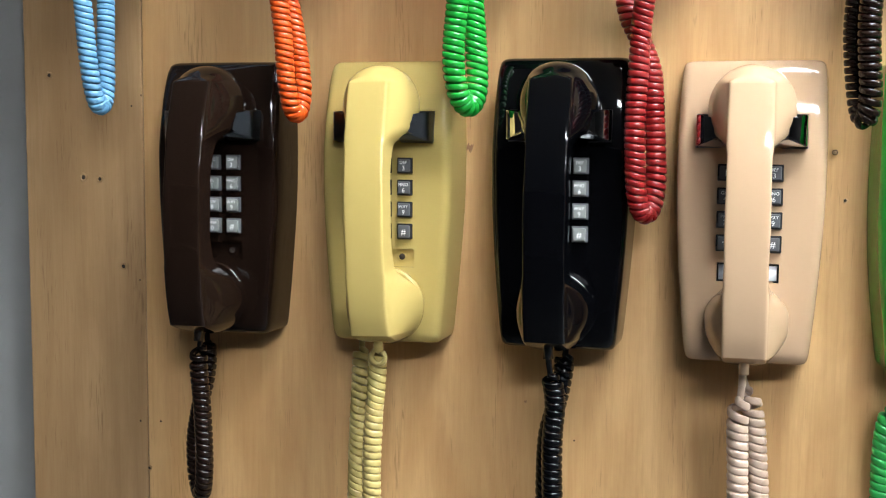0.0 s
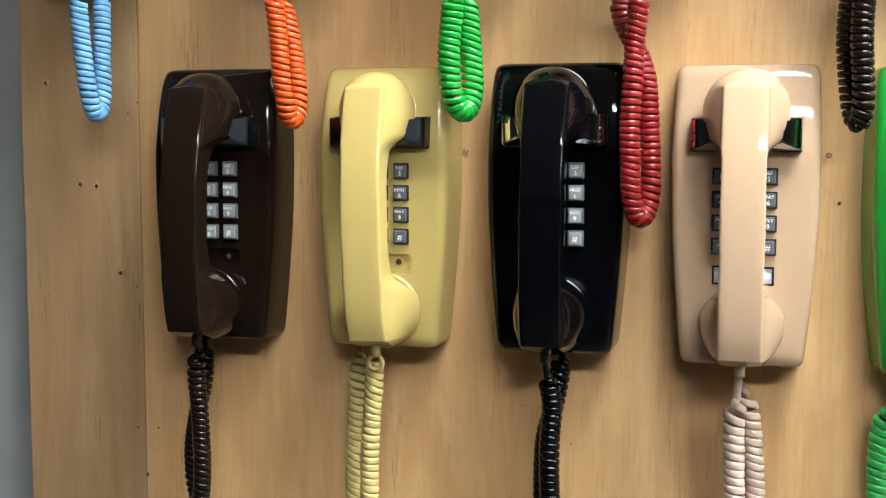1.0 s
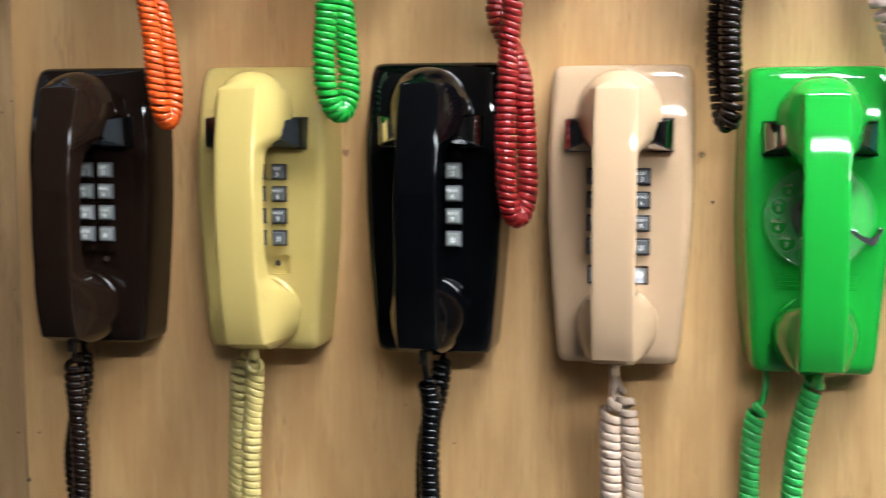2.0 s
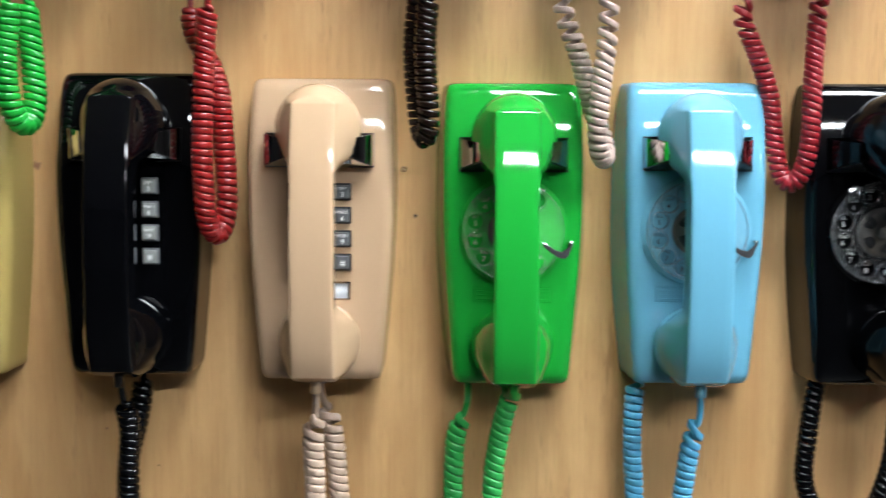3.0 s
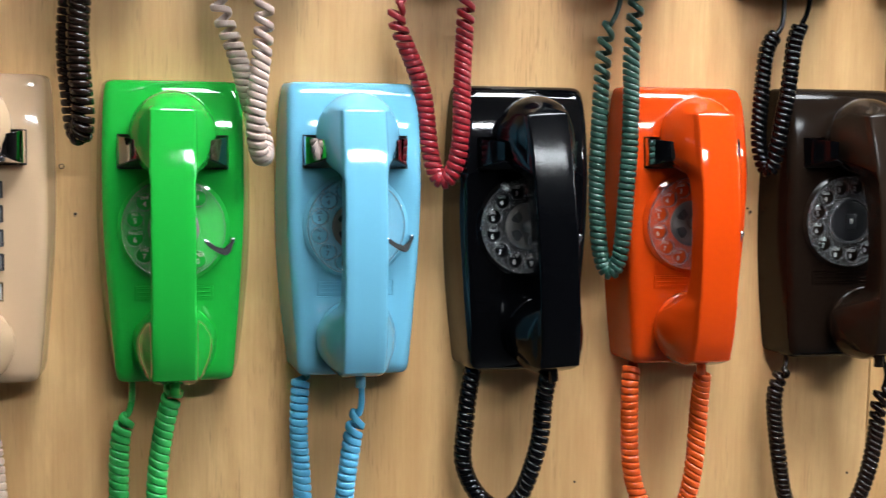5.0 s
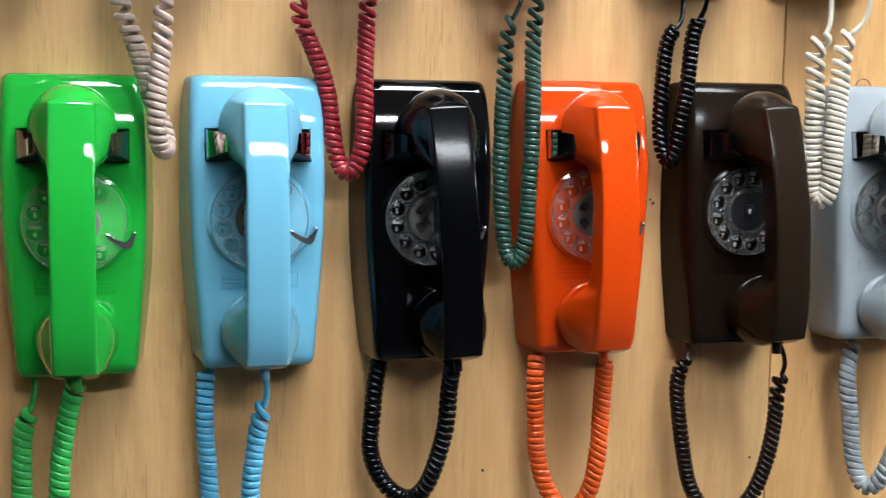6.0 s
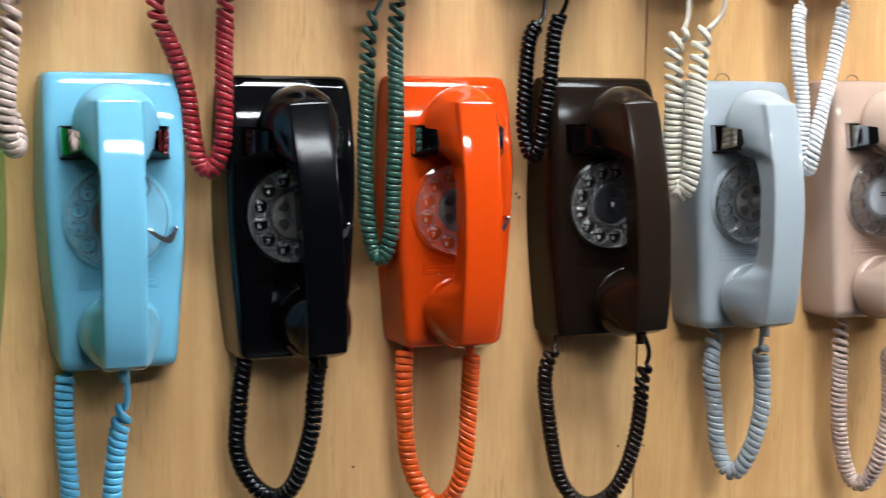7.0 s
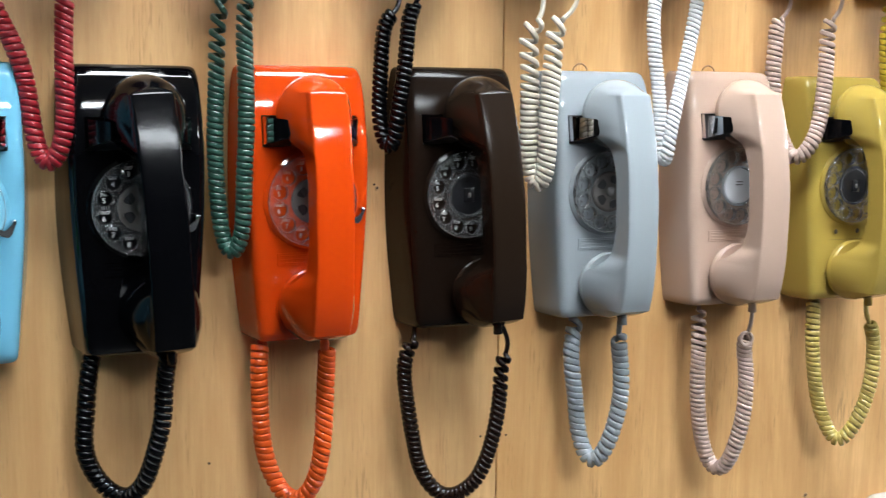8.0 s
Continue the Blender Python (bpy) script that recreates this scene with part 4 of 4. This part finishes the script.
cord('dusty pink coiled handset cord hooked behind a telephone', M["pinkish"], [
    (1.046, -0.012, 1.624), (1.042, -0.017, 1.601), (1.033, -0.022, 1.585), (1.021, -0.022, 1.581), (1.021, -0.022, 1.556),
    (1.019, -0.022, 1.534), (1.022, -0.022, 1.502), (1.028, -0.027, 1.469), (1.032, -0.039, 1.450), (1.036, -0.050, 1.452),
    (1.046, -0.055, 1.468), (1.053, -0.055, 1.495), (1.055, -0.055, 1.522), (1.056, -0.055, 1.549), (1.055, -0.055, 1.568),
    (1.056, -0.055, 1.579), (1.069, -0.055, 1.586), (1.068, -0.060, 1.600), (1.062, -0.065, 1.620),
], 3, 3, 0.0046, 0.0077, (0.010, 0.040), 1.8)
cord('yellow coiled handset cord hanging in a loop', M["yellow_bright"], [
    (1.173, -0.015, 1.630), (1.168, -0.019, 1.595), (1.161, -0.023, 1.572), (1.163, -0.023, 1.544), (1.167, -0.023, 1.515),
    (1.176, -0.028, 1.480), (1.182, -0.037, 1.470), (1.190, -0.047, 1.492), (1.190, -0.052, 1.532), (1.186, -0.056, 1.571),
    (1.181, -0.060, 1.627),
], 1, 1, 0.0060, 0.0070, (0.040, 0.000))
cord('dark brown coiled handset cord folded into a tight loop', M["brown_cord"], [
    (-0.452, -0.020, 1.302), (-0.449, -0.024, 1.289), (-0.447, -0.029, 1.282), (-0.447, -0.029, 1.271), (-0.454, -0.029, 1.243),
    (-0.460, -0.029, 1.211), (-0.457, -0.033, 1.181), (-0.447, -0.044, 1.169), (-0.439, -0.055, 1.182), (-0.436, -0.059, 1.208),
    (-0.437, -0.059, 1.230), (-0.438, -0.059, 1.251), (-0.440, -0.059, 1.271), (-0.441, -0.059, 1.292), (-0.435, -0.064, 1.304),
    (-0.433, -0.068, 1.313),
], 1, 2, 0.0054, 0.0076, (0.000, 0.020))
yellow_cord = cord('pale yellow coiled handset cord in a narrow loop', M["yellow_cord"], [
    (-0.312, -0.020, 1.303), (-0.311, -0.025, 1.290), (-0.310, -0.029, 1.279), (-0.311, -0.029, 1.257), (-0.313, -0.029, 1.222),
    (-0.314, -0.029, 1.172), (-0.312, -0.034, 1.145), (-0.302, -0.045, 1.131), (-0.292, -0.056, 1.154), (-0.290, -0.061, 1.183),
    (-0.290, -0.061, 1.212), (-0.289, -0.061, 1.237), (-0.287, -0.061, 1.265), (-0.285, -0.061, 1.286), (-0.286, -0.061, 1.298),
    (-0.283, -0.066, 1.306), (-0.282, -0.070, 1.313),
], 1, 2, 0.0058, 0.0076)
cord('black coiled handset cord twisted into a narrow loop', M["black_cord"], [
    (-0.143, -0.020, 1.305), (-0.143, -0.025, 1.294), (-0.146, -0.029, 1.272), (-0.150, -0.029, 1.254), (-0.155, -0.029, 1.236),
    (-0.156, -0.029, 1.203), (-0.155, -0.034, 1.178), (-0.150, -0.045, 1.157), (-0.145, -0.056, 1.172), (-0.145, -0.061, 1.195),
    (-0.146, -0.061, 1.234), (-0.145, -0.061, 1.254), (-0.143, -0.061, 1.269), (-0.146, -0.061, 1.284), (-0.149, -0.066, 1.302),
    (-0.148, -0.070, 1.317),
], 1, 2, 0.0058, 0.0082)
cord('pale beige coiled handset cord in a narrow loop', M["beige_cord"], [
    (-0.009, -0.020, 1.301), (-0.008, -0.025, 1.287), (-0.001, -0.029, 1.277), (0.003, -0.029, 1.251), (0.005, -0.029, 1.225),
    (0.007, -0.029, 1.199), (0.007, -0.034, 1.175), (-0.000, -0.045, 1.157), (-0.007, -0.056, 1.181), (-0.008, -0.061, 1.207),
    (-0.009, -0.061, 1.244), (-0.010, -0.061, 1.264), (-0.009, -0.061, 1.279), (-0.007, -0.061, 1.285), (-0.007, -0.066, 1.301),
    (-0.007, -0.070, 1.310),
], 2, 3, 0.0063, 0.0080, (0.020, 0.020))
cord('bright green coiled handset cord below the telephone', M["green_cord"], [
    (0.103, -0.020, 1.305), (0.103, -0.025, 1.297), (0.104, -0.029, 1.279), (0.097, -0.029, 1.272), (0.094, -0.029, 1.254),
    (0.093, -0.029, 1.231), (0.093, -0.029, 1.211), (0.094, -0.035, 1.183), (0.106, -0.046, 1.160), (0.120, -0.057, 1.190),
    (0.121, -0.063, 1.220), (0.122, -0.063, 1.240), (0.125, -0.063, 1.262), (0.129, -0.063, 1.283), (0.135, -0.067, 1.303),
    (0.135, -0.072, 1.312),
], 3, 1, 0.0060, 0.0078, (0.012, 0.020))
cord('sky blue coiled handset cord below the telephone', M["blue_cord"], [
    (0.231, -0.020, 1.307), (0.230, -0.025, 1.299), (0.228, -0.029, 1.277), (0.228, -0.029, 1.250), (0.230, -0.029, 1.226),
    (0.231, -0.029, 1.205), (0.233, -0.035, 1.176), (0.245, -0.046, 1.155), (0.258, -0.057, 1.183), (0.259, -0.063, 1.215),
    (0.261, -0.063, 1.230), (0.264, -0.063, 1.253), (0.266, -0.063, 1.266), (0.268, -0.063, 1.277), (0.273, -0.063, 1.279),
    (0.272, -0.063, 1.293), (0.270, -0.067, 1.305), (0.268, -0.072, 1.316),
], 1, 4, 0.0057, 0.0074, (0.012, 0.020))
cord('black coiled handset cord in a wide loop', M["black_cord"], [
    (0.368, -0.020, 1.311), (0.367, -0.025, 1.303), (0.362, -0.029, 1.280), (0.360, -0.029, 1.254), (0.358, -0.029, 1.229),
    (0.365, -0.029, 1.208), (0.375, -0.035, 1.196), (0.388, -0.046, 1.192), (0.399, -0.057, 1.205), (0.407, -0.063, 1.233),
    (0.413, -0.063, 1.257), (0.414, -0.063, 1.282), (0.417, -0.067, 1.306), (0.416, -0.072, 1.315),
], 1, 1, 0.0055, 0.0074)
cord('orange coiled handset cord in a wide loop', M["orange_cord"], [
    (0.502, -0.020, 1.306), (0.501, -0.025, 1.298), (0.498, -0.029, 1.284), (0.499, -0.029, 1.254), (0.500, -0.029, 1.227),
    (0.505, -0.029, 1.199), (0.515, -0.035, 1.178), (0.525, -0.046, 1.172), (0.536, -0.057, 1.187), (0.541, -0.063, 1.218),
    (0.543, -0.063, 1.244), (0.544, -0.063, 1.271), (0.544, -0.067, 1.298), (0.542, -0.072, 1.308),
], 1, 1, 0.0057, 0.0076)
cord('dark brown coiled handset cord in a wide loop', M["brown_cord"], [
    (0.640, -0.020, 1.313), (0.639, -0.025, 1.304), (0.639, -0.029, 1.294), (0.633, -0.029, 1.293), (0.627, -0.029, 1.271),
    (0.631, -0.029, 1.237), (0.637, -0.029, 1.203), (0.644, -0.029, 1.176), (0.660, -0.034, 1.156), (0.673, -0.045, 1.158),
    (0.686, -0.056, 1.172), (0.697, -0.061, 1.205), (0.704, -0.061, 1.241), (0.705, -0.061, 1.264), (0.706, -0.061, 1.281),
    (0.713, -0.061, 1.285), (0.708, -0.066, 1.299), (0.699, -0.070, 1.313),
], 3, 3, 0.0050, 0.0070, (0.020, 0.040))
cord('light grey coiled handset cord in a loop', M["grey_cord"], [
    (0.803, -0.020, 1.305), (0.800, -0.025, 1.297), (0.794, -0.029, 1.270), (0.800, -0.029, 1.228), (0.804, -0.029, 1.195),
    (0.809, -0.035, 1.176), (0.813, -0.046, 1.172), (0.821, -0.057, 1.194), (0.827, -0.063, 1.230), (0.827, -0.063, 1.261),
    (0.823, -0.063, 1.288), (0.821, -0.067, 1.297), (0.819, -0.072, 1.313),
], 1, 2, 0.0062, 0.0078, (0.020, 0.010))
pink_cord = cord('dusty pink coiled handset cord in a loop', M["pinkish"], [
    (0.943, -0.020, 1.307), (0.939, -0.025, 1.295), (0.937, -0.030, 1.270), (0.937, -0.030, 1.233), (0.940, -0.030, 1.196),
    (0.947, -0.030, 1.165), (0.955, -0.035, 1.146), (0.959, -0.048, 1.149), (0.962, -0.060, 1.172), (0.967, -0.065, 1.209),
    (0.967, -0.065, 1.250), (0.962, -0.065, 1.275), (0.967, -0.070, 1.289), (0.963, -0.075, 1.312),
], 1, 2, 0.0046, 0.0076, (0.035, 0.000))
cord('mustard yellow coiled handset cord in a loop', M["olive_cord"], [
    (1.085, -0.020, 1.307), (1.082, -0.025, 1.297), (1.079, -0.029, 1.263), (1.084, -0.029, 1.224), (1.093, -0.029, 1.188),
    (1.103, -0.035, 1.165), (1.107, -0.046, 1.159), (1.120, -0.057, 1.184), (1.127, -0.063, 1.220), (1.129, -0.063, 1.254),
    (1.125, -0.063, 1.278), (1.113, -0.067, 1.288), (1.106, -0.072, 1.311),
], 1, 2, 0.0054, 0.0074)


def loose_turn(name, owner, x, y, z, radius, thick, mat):
    """A single turn of a cord that has flipped to face the room."""
    rings = []
    for i in range(33):
        a = math.pi * (0.35 + 2.05 * i / 32)
        c = Vector((radius * math.cos(a), -0.004 * i / 32, radius * math.sin(a)))
        u = Vector((math.cos(a), 0, math.sin(a)))
        rings.append([c + u * (thick * math.cos(b)) + Vector((0, thick * math.sin(b), 0)) for b in (2 * math.pi * j / 10 for j in range(10))])
    part(name, loft(rings), mat, owner, "", pose(*(Vector((x, y, z)) - owner.matrix_basis.translation)))


loose_turn("loose_turn", yellow_cord, -0.2809, -0.070, 1.2989, 0.0058, 0.0019, M["yellow_cord"])
loose_turn("loose_turn", pink_cord, 0.9583, -0.072, 1.2796, 0.0058, 0.0018, M["pinkish"])


# ---- marks on the board ----
def old_hole(x, z, r, ragged):
    root = new("screw_hole")
    root.matrix_basis = pose(x, 0, z)
    tagged(root, "old screw hole in the board" + (" with raised splinters" if ragged else ""), "hole", "holes in the board", "structure")
    # nothing is bored: a slightly raised disc painted as dark as a shaded hole
    part("dark_disc", lathe([(r, 0.0), (r, -0.0003), (r * 0.6, -0.0004), (0.0, -0.0004)], 14), M["hole"], root)
    if ragged:      # a torn, uneven rim of raised veneer
        rings = []
        for i in range(22):
            a = 2 * math.pi * i / 22
            lift = 0.0008 + 0.0010 * abs(noise.noise((3 * math.cos(a), 3 * math.sin(a), x * 90)))
            far = r * (1.75 + 0.75 * noise.noise((2 * math.cos(a), 2 * math.sin(a), z * 70)))
            rings.append([(q * math.cos(a), y, q * math.sin(a)) for q, y in ((r * 0.85, 0.0), (r * 0.95, -lift * 0.8), (lerp(r, far, 0.3), -lift), (lerp(r, far, 0.7), -lift * 0.5), (far, 0.0))])
        part("torn_rim", loft(rings + rings[:1], False, False), M["splinter"], root)


for x, z, r, ragged in ((-0.6120, 1.5208, 0.0018, True), (-0.5797, 1.4310, 0.0022, True), (-0.5636, 1.4297, 0.0018, True), (-0.5418, 1.3529, 0.0018, True),
                        (-0.5277, 1.2147, 0.0009, False), (-0.5077, 1.2157, 0.0009, False), (-0.5195, 1.1726, 0.0014, True), (-0.5312, 1.4937, 0.0008, False),
                        (-0.5217, 1.5030, 0.0008, True), (-0.5259, 1.3412, 0.0007, False), (-0.1385, 1.2255, 0.0007, False), (0.0625, 1.4236, 0.0011, True),
                        (0.4630, 1.1964, 0.0011, False), (0.7166, 1.1920, 0.0011, False), (0.7432, 1.1904, 0.0010, False), (0.6129, 1.4243, 0.0012, True),
                        (0.6102, 1.4274, 0.0010, False), (1.1063, 1.0849, 0.0014, True)):
    old_hole(x, z, r, ragged)


def knot(x, z, w, h, turn):
    """Short reddish slivers side by side in the veneer."""
    rnd = random.Random(int(x * 10000))
    root = new("knot")
    root.matrix_basis = pose(x, 0, z, 0, turn)
    tagged(root, "small reddish knot in the board veneer", "knot", kind="structure")
    for k in range(4):
        bm = lathe([(1.0, 0.0), (0.9, -0.00010), (0.0, -0.00012)], 12)
        wx, hz = w * rnd.uniform(0.16, 0.34), h * rnd.uniform(0.45, 1.0)
        for v in bm.verts:
            v.co.x = v.co.x * wx * (1 + 0.5 * noise.noise((v.co.z * 4, k * 3.1, x * 40))) + (k - 1.5) * w * 0.42
            v.co.z = v.co.z * hz + rnd.uniform(-0.1, 0.1) * h
        part("sliver", bm, M["knot"], root)


knot(-0.2274, 1.4603, 0.0030, 0.0042, 20)
knot(-0.1788, 1.2549, 0.0012, 0.0016, 0)

# clear push pin beside the beige telephone
pin = new("push_pin")
pin.matrix_basis = pose(0.0537, 0, 1.4595) @ Matrix.Scale(0.6, 4)
tagged(pin, "small clear plastic push pin in the board", "pin")
sharpen(part("head", lathe([(0.0035, -0.0015), (0.0035, -0.0030), (0.0022, -0.0042), (0.0024, -0.0085), (0.0034, -0.0095), (0.0034, -0.0108), (0.0, -0.0110)], 20), M["clear"], pin), 40)
part("shaft", lathe([(0.0006, 0.0), (0.0006, -0.0020)], 8), M["chrome"], pin)


def wire_loop(x, z):
    """Thin brass hanging loop that looks out over a telephone."""
    R, r = 0.0075, 0.0007
    rings = [[((R + r * math.cos(b)) * math.cos(a), r * math.sin(b), (R + r * math.cos(b)) * math.sin(a)) for b in (2 * math.pi * j / 8 for j in range(8))] for a in (math.pi * i / 20 for i in range(21))]
    ob = part("hanging_loop", loft(rings), M["brass"], None, "thin brown wire hanging loop behind a telephone", pose(x, -0.012, z - 0.0075))
    tagged(ob, category="wire loop", group="hanging loops")


wire_loop(0.8065, 1.5345)
wire_loop(0.9491, 1.5355)

# white housing that begins below the row
box = new("white_wall_telephone")
box.matrix_basis = pose(1.232, 0, 0.955)
tagged(box, "plain white plastic wall telephone below the row", "telephone")
part("housing", block(-0.052, 0.052, -0.045, 0, -0.105, 0.124, 0.016, 5), M["off_white"], box)
